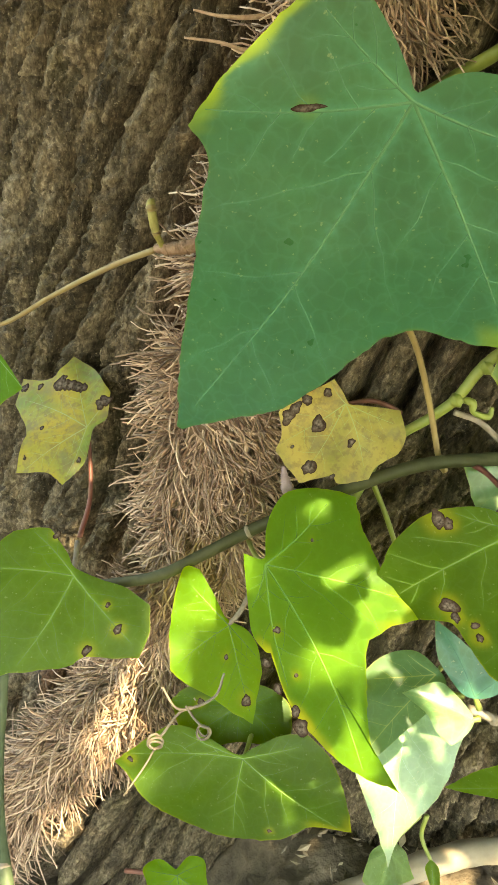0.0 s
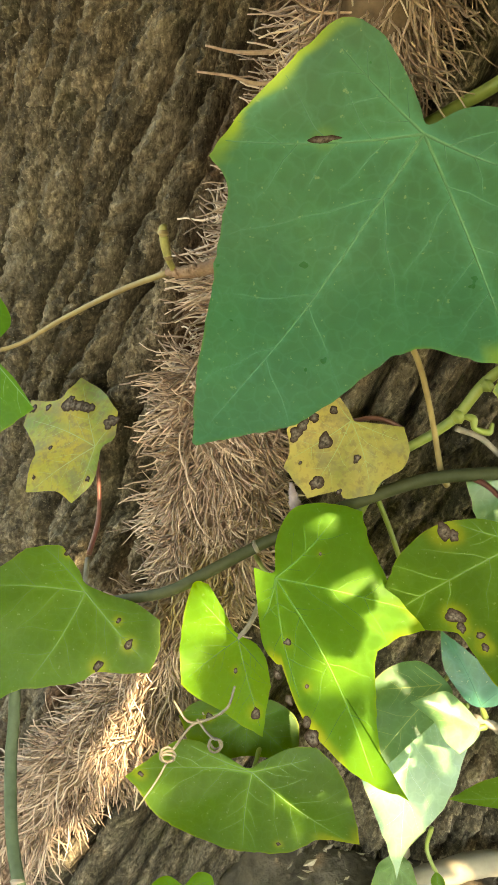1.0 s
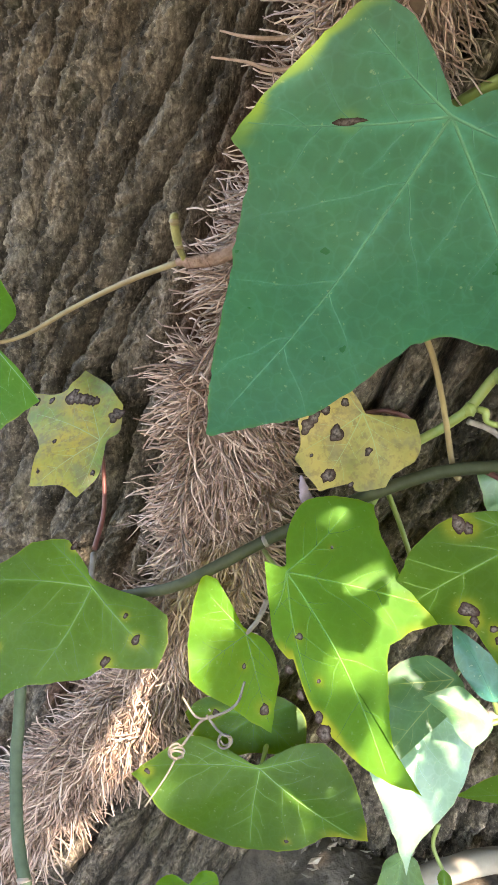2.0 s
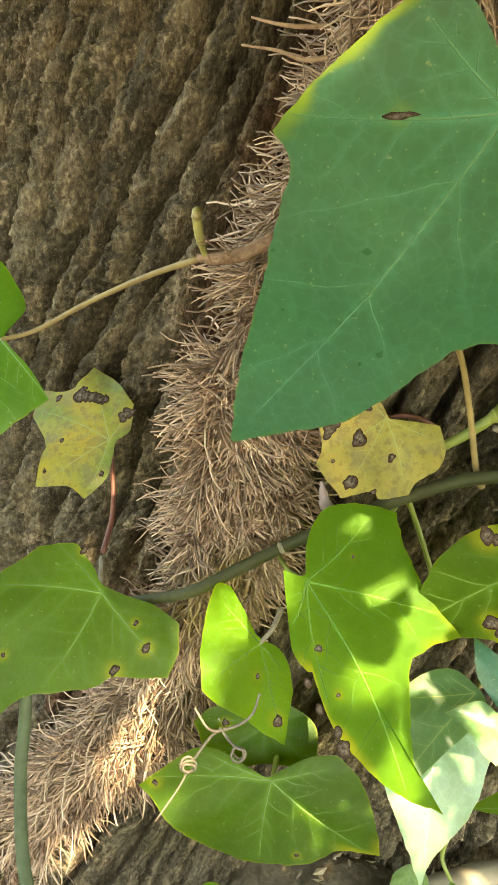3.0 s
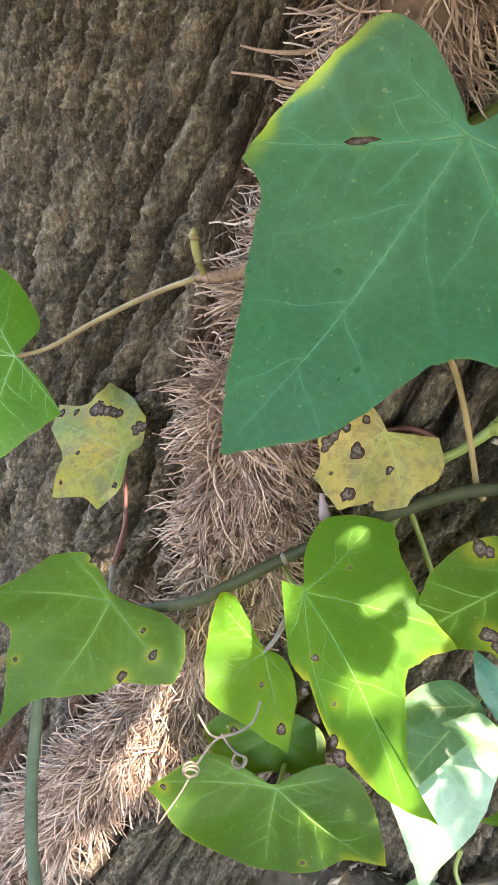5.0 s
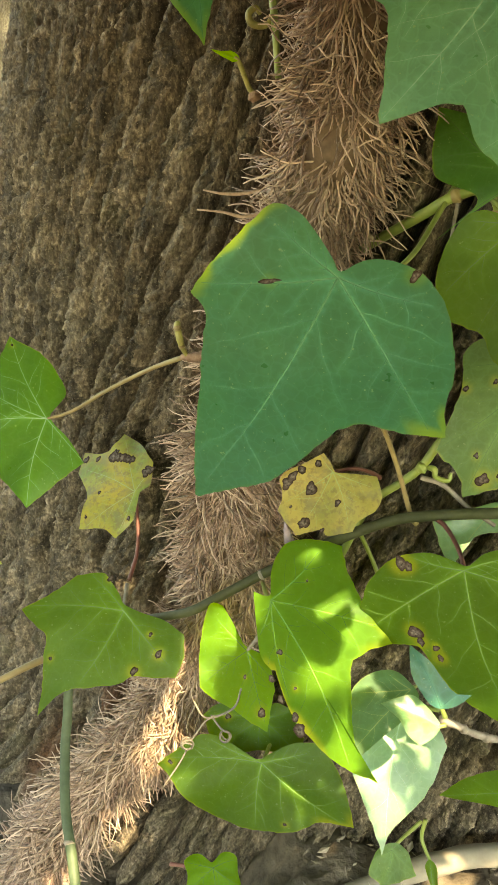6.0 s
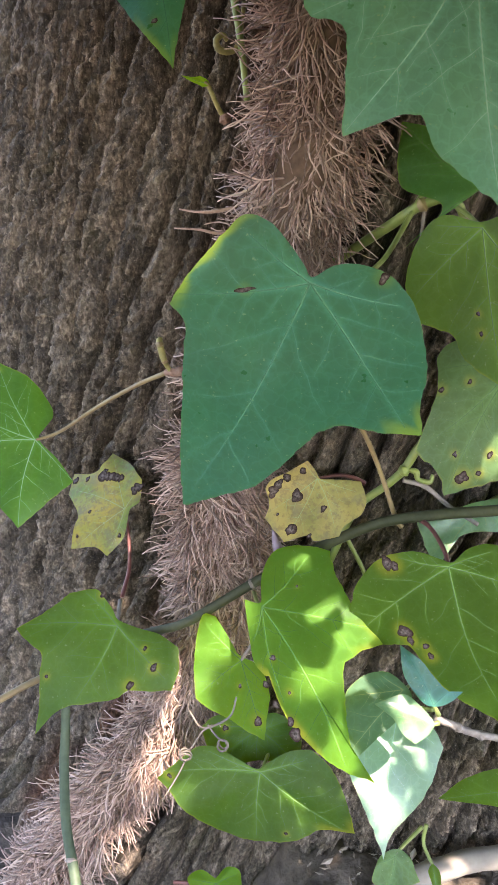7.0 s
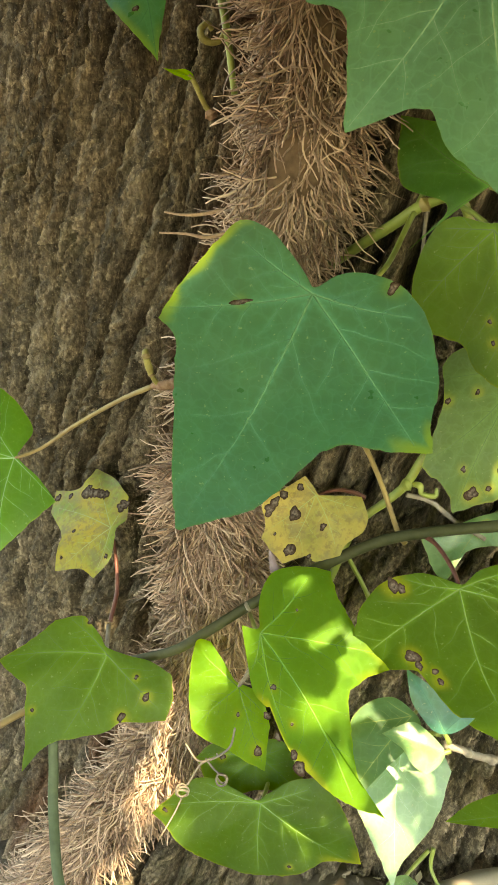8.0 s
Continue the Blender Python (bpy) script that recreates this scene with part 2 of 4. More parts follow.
LEAF_STRAW = leaf_material("leaf_straw", (0.15, 0.16, 0.028), (0.22, 0.20, 0.045), (0.32, 0.27, 0.05), (0.36, 0.26, 0.065), blotch=0.6, rough=0.6, thin=0.35, rib=1.25)
VEIN = plain_material("vein", (0.080, 0.145, 0.034), (0.120, 0.185, 0.050), 300, 0.5, 0.2, 0.15)
VEIN_DARK = plain_material("vein_dark", (0.045, 0.125, 0.058), (0.065, 0.155, 0.070), 300, 0.5, 0.2, 0.2)
VEIN_LIME = plain_material("vein_lime", (0.060, 0.135, 0.020), (0.085, 0.165, 0.028), 300, 0.5, 0.2, 0.15)
VEIN_GREY = plain_material("vein_grey", (0.16, 0.27, 0.13), (0.24, 0.36, 0.20), 300, 0.5, 0.2)
VEIN_PALE = plain_material("vein_pale", (0.21, 0.25, 0.07), (0.29, 0.32, 0.11), 300, 0.5, 0.2)
SPOT = spot_material()
STALK_GREEN = plain_material("stalk_green", (0.085, 0.12, 0.025), (0.19, 0.20, 0.05), 160, 0.5)
STALK_RED = plain_material("stalk_red", (0.075, 0.020, 0.018), (0.15, 0.050, 0.036), 160, 0.5)
STALK_TAN = plain_material("stalk_tan", (0.12, 0.075, 0.036), (0.22, 0.155, 0.065), 180, 0.6)
TWIG_GREY = plain_material("twig_grey", (0.075, 0.057, 0.047), (0.25, 0.205, 0.172), 260, 0.8, 0.8, 0.2)
CLIMBER = plain_material("climber_green", (0.024, 0.025, 0.011), (0.050, 0.050, 0.024), 240, 0.6, 0.3, 0.16, (1, 1, 1))
REED = plain_material("stem_grey_green", (0.03, 0.042, 0.022), (0.060, 0.076, 0.044), 240, 0.55, 0.3, 0.2)
ROOTLET = root_material("rootlet", (0.046, 0.022, 0.014), (0.215, 0.121, 0.085), (0.52, 0.365, 0.285))
CORE = plain_material("old_stem", (0.045, 0.026, 0.017), (0.17, 0.112, 0.078), 220, 0.9, 0.8, 0.2)
SPUR = plain_material("spur_bark", (0.08, 0.036, 0.024), (0.27, 0.165, 0.115), 420, 0.8, 1.0, 0.2, (1, 1, 1), 0.0012)
SCALE = plain_material("bud_scale", (0.10, 0.065, 0.075), (0.24, 0.175, 0.19), 300, 0.7, 0.6)
BUD = plain_material("bud", (0.075, 0.060, 0.018), (0.25, 0.21, 0.06), 420, 0.6, 0.7)
TENDRIL = plain_material("tendril", (0.065, 0.047, 0.034), (0.165, 0.130, 0.095), 200, 0.6)
SOIL = plain_material("soil", (0.028, 0.021, 0.015), (0.13, 0.10, 0.075), 130, 0.95, 1.0, 0.15, (1, 1, 1), 0.003)
LITTER = root_material("litter", (0.05, 0.032, 0.02), (0.13, 0.09, 0.06), (0.36, 0.29, 0.21))
ROOT_SKIN = plain_material("root_skin", (0.12, 0.095, 0.07), (0.25, 0.205, 0.16), 90, 0.8, 0.5, 0.3)
CROWN = leaf_material("crown_leaf", (0.03, 0.09, 0.015), (0.05, 0.13, 0.02), (0.15, 0.3, 0.01), thin=0.3)


# ---- mesh helpers ----
def mesh_object(name, verts, faces, mat, parent=None, smooth=True, matrix=None, label="", floats=None):
    me = bpy.data.meshes.new(name)
    me.from_pydata([tuple(v) for v in verts], [], faces)
    me.materials.append(mat)
    if smooth:
        me.polygons.foreach_set("use_smooth", [True] * len(me.polygons))
    for key, values in (floats or {}).items():
        at = me.attributes.new(key, "FLOAT", "POINT")
        at.data.foreach_set("value", np.asarray(values, np.float32))
    me.update()
    ob = new(name, me)
    if parent is not None:
        ob.parent = parent
    if matrix is not None:
        ob.matrix_basis = matrix
    return tagged(ob, label)


def grid_mesh(name, pts, mat, wrap=False, **more):
    """A sheet from an array rows x columns x 3."""
    rows, cols = pts.shape[:2]
    idx = np.arange(rows * cols).reshape(rows, cols)
    if wrap:
        idx = np.concatenate([idx, idx[:, :1]], 1)
    quads = np.stack([idx[:-1, :-1], idx[:-1, 1:], idx[1:, 1:], idx[1:, :-1]], -1).reshape(-1, 4)
    me = bpy.data.meshes.new(name)
    me.vertices.add(rows * cols)
    me.vertices.foreach_set("co", pts.reshape(-1).astype(np.float32))
    me.loops.add(len(quads) * 4)
    me.loops.foreach_set("vertex_index", quads.reshape(-1).astype(np.int32))
    me.polygons.add(len(quads))
    me.polygons.foreach_set("loop_start", np.arange(0, len(quads) * 4, 4, dtype=np.int32))
    me.polygons.foreach_set("use_smooth", [True] * len(quads))
    me.materials.append(mat)
    me.update(calc_edges=True)
    ob = new(name, me)
    if more.get("parent"):
        ob.parent = more["parent"]
    return ob


def spline(points, steps=8):
    """A smooth line through points."""
    p = [Vector(q) for q in points]
    p = [2 * p[0] - p[1], *p, 2 * p[-1] - p[-2]]
    out = []
    for a, b, c, d in zip(p, p[1:], p[2:], p[3:]):
        for k in range(steps):
            t = k / steps
            out.append(0.5 * (2 * b + (c - a) * t + (2 * a - 5 * b + 4 * c - d) * t * t + (3 * b - a - 3 * c + d) * t ** 3))
    return out + [p[-2]]


def tube_data(line, radii, sides=8, lumps=0.0, seed=0):
    """Verts and faces of a closed tube along a line; radii: one for all, or a list spread along it."""
    rng = random.Random(seed)
    n = len(line)
    if not isinstance(radii, (list, tuple)):
        radii = [radii, radii]
    verts, faces = [], []
    side = Vector((0.3, 0.9, 0.31))
    for i, p in enumerate(line):
        t = (line[min(i + 1, n - 1)] - line[max(i - 1, 0)]).normalized()
        side = (side - t * side.dot(t)).normalized()
        up = t.cross(side)
        f = i / (n - 1) * (len(radii) - 1)
        k = min(int(f), len(radii) - 2)
        r = radii[k] + (radii[k + 1] - radii[k]) * (f - k)
        for s in range(sides):
            a = 2 * math.pi * s / sides
            verts.append(p + (side * math.cos(a) + up * math.sin(a)) * r * (1 + lumps * rng.uniform(-1, 1)))
    for i in range(n - 1):
        for s in range(sides):
            faces.append((i * sides + s, i * sides + (s + 1) % sides, (i + 1) * sides + (s + 1) % sides, (i + 1) * sides + s))
    faces.append(tuple(reversed(range(sides))))
    faces.append(tuple((n - 1) * sides + s for s in range(sides)))
    return verts, faces


def tube(name, points, radii, mat, parent=None, label="", sides=8, steps=8, lumps=0.04, inverse=None):
    line = spline(points, steps)
    if inverse is not None:
        line = [inverse @ p for p in line]
    verts, faces = tube_data(line, radii, sides, lumps, len(points))
    return mesh_object(name, verts, faces, mat, parent, label=label)


# ---- ivy leaves ----
def leaf_outline(keys):
    """Closed outline from lobes: (degrees from the tip's axis, centimetres, 1 if pointed)."""
    pts = [Vector((0.01 * k[1] * math.cos(radians(k[0])), 0.01 * k[1] * math.sin(radians(k[0])), 0)) for k in keys]
    sharp = [len(k) > 2 for k in keys]
    n, out = len(pts), []
    for i in range(n):
        a, b, c, d = pts[i - 1], pts[i], pts[(i + 1) % n], pts[(i + 2) % n]
        m0 = (c - b) * 0.9 if sharp[i] else (c - a) * 0.5
        m1 = (c - b) * 0.9 if sharp[(i + 1) % n] else (d - b) * 0.5
        steps = max(4, int((c - b).length / 0.0016))
        for k in range(steps):
            t = k / steps
            out.append((2 * t ** 3 - 3 * t * t + 1) * b + (t ** 3 - 2 * t * t + t) * m0 + (3 * t * t - 2 * t ** 3) * c + (t ** 3 - t * t) * m1)
    return out


def leaf(base, axis, normal, lobes, mat, label, stalk=(), stalk_mat=None, stalk_radius=0.0009, bend=2.0, cup=3.0, wave=0.0018,
         spots=(), vein_mat=None, curl=(), pale=(), ribs=(), seed=0, name="ivy_leaf"):
    """An ivy leaf. base: where its stalk joins the blade; axis: towards its tip; normal: its upper side.
    spots: (degrees, centimetres from the base, millimetres across). curl: (degrees, spread, millimetres lifted at the
    margin).
    pale: (degrees, spread, strength) of yellow-green stretches of the margin, yellowed tissue and painted sunlight.
    ribs: (degrees, centimetres) of the main veins."""
    u = Vector(axis).normalized()
    w = (Vector(normal) - u * Vector(normal).dot(u)).normalized()
    v = w.cross(u)
    m = Matrix((u, v, w)).transposed().to_4x4()
    m.translation = Vector(base)
    holder = new(name)
    holder.matrix_basis = m
    holder.empty_display_size = 0.01
    tagged(holder, label, "leaf", "ivy leaves on the trunk")
    rng = random.Random(seed + 101)
    phase, phase2 = rng.uniform(0, 6), rng.uniform(0, 6)
    rim = [p * (1 + 0.016 * noise.noise(p * 260 + Vector((seed, 0, 0))) + 0.008 * noise.noise(p * 900)) for p in leaf_outline(lobes)]
    reach = max(p.length for p in rim)

    def lift(x, y):
        r = math.hypot(x, y)
        s = r / reach
        a = math.atan2(y, x)
        z = -bend * x * abs(x) - cup * y * y + wave * s * s * (math.sin(5 * a + phase) + 0.7 * math.sin(9 * a + phase2))
        z += 0.0008 * math.sin(x * 110 + phase) * math.sin(y * 95 + phase2) * min(1, 3 * s)
        for deg, spread, mm in curl:
            d = abs((math.degrees(a) - deg + 180) % 360 - 180)
            if d < spread:
                z += 0.001 * mm * math.cos(d / spread * math.pi / 2) ** 2 * max(0, s - 0.35) ** 2 / 0.42
        return z

    # blade: rings that shrink from the margin to the stalk
    rings, count = max(26, min(60, int(reach / 0.0011))), len(rim)
    verts, faces = [Vector((0, 0, lift(0, 0)))], []
    for k in range(1, rings + 1):
        s = k / rings
        for p in rim:
            verts.append(Vector((p.x * s, p.y * s, lift(p.x * s, p.y * s))))
    for i in range(count):
        j = (i + 1) % count
        faces.append((0, 1 + i, 1 + j))
        for k in range(rings - 1):
            a, b = 1 + k * count, 1 + (k + 1) * count
            faces.append((a + i, b + i, b + j, a + j))
    marks = [(0.01 * cm * math.cos(radians(d)), 0.01 * cm * math.sin(radians(d)), 0.00062 * abs(mm), mm < 0) for d, cm, mm in spots]
    halo = [max([0.0] + [math.exp(-(max(0, math.hypot(p.x - x, p.y - y) - r) / (0.5 * r + 0.0004)) ** 2) for x, y, r, _ in marks]) * 0.26 for p in verts]

    # veins: five main ones to the lobes, side veins off them
    def inside(x, y):
        a, hit = math.atan2(y, x), 0.0
        for i in range(count):
            p, q = rim[i - 1], rim[i]
            cr = (q.x - p.x) * (p.y - y) - (p.x - x) * (q.y - p.y)
            if (p.y > y) != (q.y > y) and x < (q.x - p.x) * (y - p.y) / (q.y - p.y + 1e-12) + p.x:
                hit += 1
        return hit % 2 == 1

    vv, vf, paths, veins = [], [], [], []

    def rib(points, w0, w1):
        for i, p in enumerate(points):
            s = i / (len(points) - 1)
            paths.append((p.x, p.y, (w0 + (w1 - w0) * s)))
        n = len(points)
        at = len(vv)
        for i, p in enumerate(points):
            t = (points[min(i + 1, n - 1)] - points[max(i - 1, 0)]).normalized()
            side = Vector((-t.y, t.x, 0))
            wd = w0 + (w1 - w0) * i / (n - 1)
            for k, h in ((-1, 0.00005), (0, 0.00010 + 0.35 * wd), (1, 0.00005)):
                q = p + side * wd * k
                vv.append(Vector((q.x, q.y, lift(q.x, q.y) + h)))
        for i in range(n - 1):
            a = at + i * 3
            vf.extend([(a, a + 3, a + 4, a + 1), (a + 1, a + 4, a + 5, a + 2)])

    tips = list(ribs) or [k for k in lobes if len(k) > 2 and k[1] > 0.28 * reach * 100]
    have = [k[0] for k in tips]
    for extra in (-105, -55, 55, 105) if not ribs else ():
        if all(abs((extra - h + 180) % 360 - 180) > 32 for h in have):
            a = radians(extra)
            r = 0.0
            while r < reach and inside(math.cos(a) * (r + 0.002), math.sin(a) * (r + 0.002)):
                r += 0.002
            if r > 0.25 * reach:
                tips.append((extra, r * 95))
                have.append(extra)
    thick = 0.00009 + reach * 0.0026
    for k in tips:
        vv.clear(), vf.clear()
        a, r = radians(k[0]), 0.01 * k[1] * 0.97
        bow = rng.uniform(-0.05, 0.05) * r
        pts = []
        for i in range(25):
            s = i / 24
            x, y = s * r, bow * math.sin(math.pi * s)
            pts.append(Vector((x * math.cos(a) - y * math.sin(a), x * math.sin(a) + y * math.cos(a), 0)))
        rib(pts, thick, thick * 0.3)
        for s0 in (0.22, 0.46, 0.70):
            for sg in (-1, 1):
                start = pts[int((s0 + rng.uniform(-0.05, 0.05)) * 24)]
                b = a + sg * radians(rng.uniform(36, 58))
                q, side_pts = start.copy(), [start.copy()]
                limit = r * rng.uniform(0.34, 0.6) * (1.15 - 0.6 * s0)
                kink = rng.choice((-1, 1))
                step = 0.0012
                while len(side_pts) * step < limit:
                    if len(side_pts) % 6 == 5:
                        kink = -kink
                        b += kink * rng.uniform(0.1, 0.32)
                    b += rng.uniform(-0.05, 0.05)
                    q = q + Vector((math.cos(b), math.sin(b), 0)) * step
                    if not inside(q.x, q.y) or abs(math.atan2(q.y, q.x) - a) > radians(33):
                        break
                    side_pts.append(q.copy())
                if len(side_pts) > 4:
                    rib(side_pts, thick * 0.36, thick * 0.10)
        veins.append(mesh_object("vein", vv, vf, vein_mat or (VEIN_DARK if mat in (LEAF_DARK, LEAF_SOFT) else VEIN), holder))

    # the blade, with paler tissue beside the veins and a thin pale margin
    xy = np.array([(p.x, p.y) for p in verts])
    vein = np.zeros(len(verts))
    for x, y, wd in paths:
        near = np.nonzero((np.abs(xy[:, 0] - x) < 0.005) & (np.abs(xy[:, 1] - y) < 0.005))[0]
        reach2 = (0.0007 + 2.4 * wd) ** 2
        value = min(0.85, 0.10 + 2200 * wd) * np.exp(-((xy[near, 0] - x) ** 2 + (xy[near, 1] - y) ** 2) / reach2)
        vein[near] = np.maximum(vein[near], value)
    for i in range(count):
        halo[1 + (rings - 1) * count + i] += 0.28 * max(0.0, 0.5 + noise.noise(rim[i] * 130 + Vector((seed, 4, 0))))
    # yellow-green margin: yellowed tissue, and on some leaves sunlight put into the colour
    for deg, spread, strength in pale:
        for i in range(count):
            d = abs((math.degrees(math.atan2(rim[i].y, rim[i].x)) - deg + 180) % 360 - 180)
            if d < spread:
                wide = 0.10 + 0.10 * noise.noise(rim[i] * 90 + Vector((seed, 9, 0)))
                for k in range(1, rings + 1):
                    s = (k / rings - 1 + wide) / max(wide, 0.02)
                    if s > 0:
                        halo[1 + (k - 1) * count + i] += strength * min(1, 1.6 * s) * math.cos(d / spread * math.pi / 2) ** 0.5
    blade = mesh_object("blade", verts, faces, mat, holder, floats={"halo": halo, "vein": vein})
    for ob in veins:
        ob.parent = blade

    # dead spots, uneven patches that lie on the blade
    for x, y, r, streak in marks:
        sv, sf, rimf = [Vector((x, y, lift(x, y) + 0.0003))], [], [0.0]
        wob = [rng.uniform(0.5, 1.45) for _ in range(18)]
        squash = rng.uniform(0.55, 1.0)
        for k in (1, 2, 3):
            for i in range(18):
                a = 2 * math.pi * i / 18
                rr = r * k / 3 * (0.5 * wob[i] + 0.25 * wob[i - 1] + 0.25 * wob[(i + 1) % 18])
                px, py = x + rr * math.cos(a), y + rr * math.sin(a) * squash
                if streak:                              # drawn out along its vein
                    e = Vector((x, y, 0)).normalized()
                    far, wide = 2.6 * rr * math.cos(a), 0.6 * rr * math.sin(a)
                    px, py = x + far * e.x - wide * e.y, y + far * e.y + wide * e.x
                sv.append(Vector((px, py, lift(px, py) + (0.00036 if k < 3 else 0.0001))))
                rimf.append(0.0 if k < 2 else (0.55 if k == 2 else 1.0))
        for i in range(18):
            j = (i + 1) % 18
            sf.append((0, 1 + i, 1 + j))
            for k in range(2):
                sf.append((1 + k * 18 + i, 19 + k * 18 + i, 19 + k * 18 + j, 1 + k * 18 + j))
        mesh_object("dead_spot", sv, sf, SPOT, blade, label="dark brown dead spot", floats={"rim": rimf})
    if len(stalk) > 0:
        tube("stalk", [Vector(base) - w * 0.0008, *stalk], [stalk_radius * 0.9, stalk_radius, stalk_radius * 1.25], stalk_mat or STALK_GREEN, holder,
             inverse=m.inverted())
    return holder


# ---- the tree ----
# line of the old ivy stem on the trunk
STEM = [(-0.098, 0.42, -0.01), (-0.062, 0.428, 0.05), (-0.018, 0.437, 0.105), (0.008, 0.44, 0.155), (0.020, 0.443, 0.205), (0.022, 0.446, 0.245),
        (0.028, 0.447, 0.285), (0.040, 0.443, 0.335), (0.060, 0.440, 0.385), (0.068, 0.438, 0.44), (0.070, 0.436, 0.50), (0.080, 0.436, 0.58)]


def build_tree():
    tree = tagged(new("tree"), "old broadleaf tree with deeply furrowed grey-brown bark", "tree")
    tree.empty_display_size = 0.05
    phi = np.concatenate([np.linspace(-92, 24, 800), np.linspace(25, 265, 120)])
    z = np.concatenate([np.linspace(-0.02, 0.57, 860), np.linspace(0.58, 3.2, 90)])
    ph, zz = np.meshgrid(np.radians(phi), z)
    ax = 0.197 + 0.24 * (zz - 0.3)
    rad = 0.356 - 0.02 * zz + 0.0125 * np.exp(-np.maximum(zz, -0.1) / 0.03)
    rad = rad * np.sqrt(np.clip((3.24 - zz) / 0.6, 0.01, 1))             # ends among the limbs
    s = ph * 0.35                              # metres round the trunk
    along = zz
    rad = rad + 0.055 * np.exp(-((np.degrees(ph) + 82) / 24) ** 2)      # swelling on the far flank
    rad = rad - 0.006 * np.clip((np.degrees(ph) + 25) / 20, 0, 1)
    # furrows wander along the grain, ridges merge and part, cross cracks break them into plates
    flank = np.clip((ph + 1.15) / 0.55, 0.65, 1)             # broader, smoother ridges on the flank
    s = np.where(ph < -0.6, -0.21 + (ph + 0.6) * 0.35 * 0.8, s)
    s2 = s - 0.13 * (along - 0.3) + 0.006 * (fractal(s * 30, along * 14, 0, 2) - 0.5)
    g = s2 / 0.0148 + 1.9 * (value_noise(s2 * 17, along * 5, 21) - 0.5) + 0.35 * (value_noise(s2 * 70, along * 30, 25) - 0.5)
    tri = np.abs(g - np.floor(g) - 0.5) * 2
    ridge = np.clip((tri - 0.06) / 0.36, 0, 1)                  # narrow furrows between flat ridges
    ridge = ridge * ridge * (3 - 2 * ridge)
    keep = np.clip((fractal(s2 * 26, along * 11, 33, 2) - 0.26) * 4, 0.3, 1)      # some furrows close again
    ridge = 1 - keep * (1 - ridge)
    edge = cell_edge(s2 / 0.011 + 0.7 * (fractal(s * 90, along * 45, 4, 2) - 0.5), along / 0.042 + 0.9 * (fractal(s * 70, along * 30, 8, 2) - 0.5))
    plates = np.clip(edge / 0.22, 0, 1) ** 0.6
    wx, wy = fractal(s * 130, along * 90, 81, 3) - 0.5, fractal(s * 130, along * 90, 87, 3) - 0.5
    crust = np.clip(cell_edge(s2 / 0.0064 + 2.0 * wx, along / 0.0170 + 1.6 * wy) / 0.42, 0, 1) ** 0.7
    grit = np.clip(cell_edge(s2 / 0.0030 + 1.6 * wy, along / 0.0042 + 1.6 * wx) / 0.5, 0, 1)
    lumps = fractal(s2 / 0.0064, along / 0.0135, 2, 4, 0.6)
    fine = fractal(s2 / 0.0019, along / 0.0024, 5, 3, 0.6)
    flake = np.abs(fractal(s2 / 0.0046, along / 0.0080, 41, 3) - 0.5)
    swell = fractal(s * 14, along * 8, 9, 3)
    scale = cell_level(s2 / 0.0052 + 1.8 * wx, along / 0.0125 + 1.5 * wy)         # flakes that stand proud of each other
    chip = cell_level(s2 / 0.0024 + 1.9 * wy, along / 0.0050 + 1.9 * wx)
    low = np.clip((0.24 - zz) / 0.10, 0, 1)                 # crumbly towards the foot
    ridge = ridge * (1 - 0.6 * low) + 0.6 * low * fractal(s2 / 0.017, along / 0.024, 71, 3)
    front = np.clip((ph + 0.45) / 0.25, 0, 1)                 # low, crumbly ridges beside the vine
    depth = 0.0225 - 0.0175 * front
    h = depth * ridge + 0.0050 * tri + 0.0036 * plates * ridge + (0.0020 * crust + 0.0008 * grit) * (0.3 + 0.7 * ridge)
    h = h + (0.5 + 0.5 * ridge) * (0.0028 * (scale - 0.5) + 0.0018 * (chip - 0.5)) + 0.0014 * (lumps - 0.5) + 0.0010 * (fine - 0.5) + front * (0.0030 * (lumps - 0.5) + 0.0022 * (fine - 0.5) + 0.0022 * (chip - 0.5)) - 0.0016 * flake + 0.005 * (swell - 0.5) - 0.0225
    r = rad + h
    pts = np.stack([ax + r * np.sin(ph), 0.775 - r * np.cos(ph), zz], -1)
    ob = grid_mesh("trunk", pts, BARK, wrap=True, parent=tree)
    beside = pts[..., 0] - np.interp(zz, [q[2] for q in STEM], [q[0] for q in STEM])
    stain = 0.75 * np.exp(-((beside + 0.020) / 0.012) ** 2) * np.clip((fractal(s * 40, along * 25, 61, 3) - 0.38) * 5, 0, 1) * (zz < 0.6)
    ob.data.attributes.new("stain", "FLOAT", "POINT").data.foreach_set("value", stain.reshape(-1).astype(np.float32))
    tone = np.clip(0.55 * scale + 0.45 * chip, 0, 1)
    ob.data.attributes.new("tone", "FLOAT", "POINT").data.foreach_set("value", tone.reshape(-1).astype(np.float32))
    tagged(ob, "furrowed grey-brown bark")

    for k in range(6):
        a = k * 1.05 + 0.3
        limb = [(0.85, 0.775, 2.7 + 0.05 * k), (0.85 + 0.35 * math.cos(a), 0.775 + 0.35 * math.sin(a), 3.15), (0.85 + 0.95 * math.cos(a), 0.775 + 0.95 * math.sin(a), 3.5 + 0.1 * (k % 3))]
        tube("limb", limb, [0.11, 0.07, 0.02], BARK, tree, sides=10, steps=6)
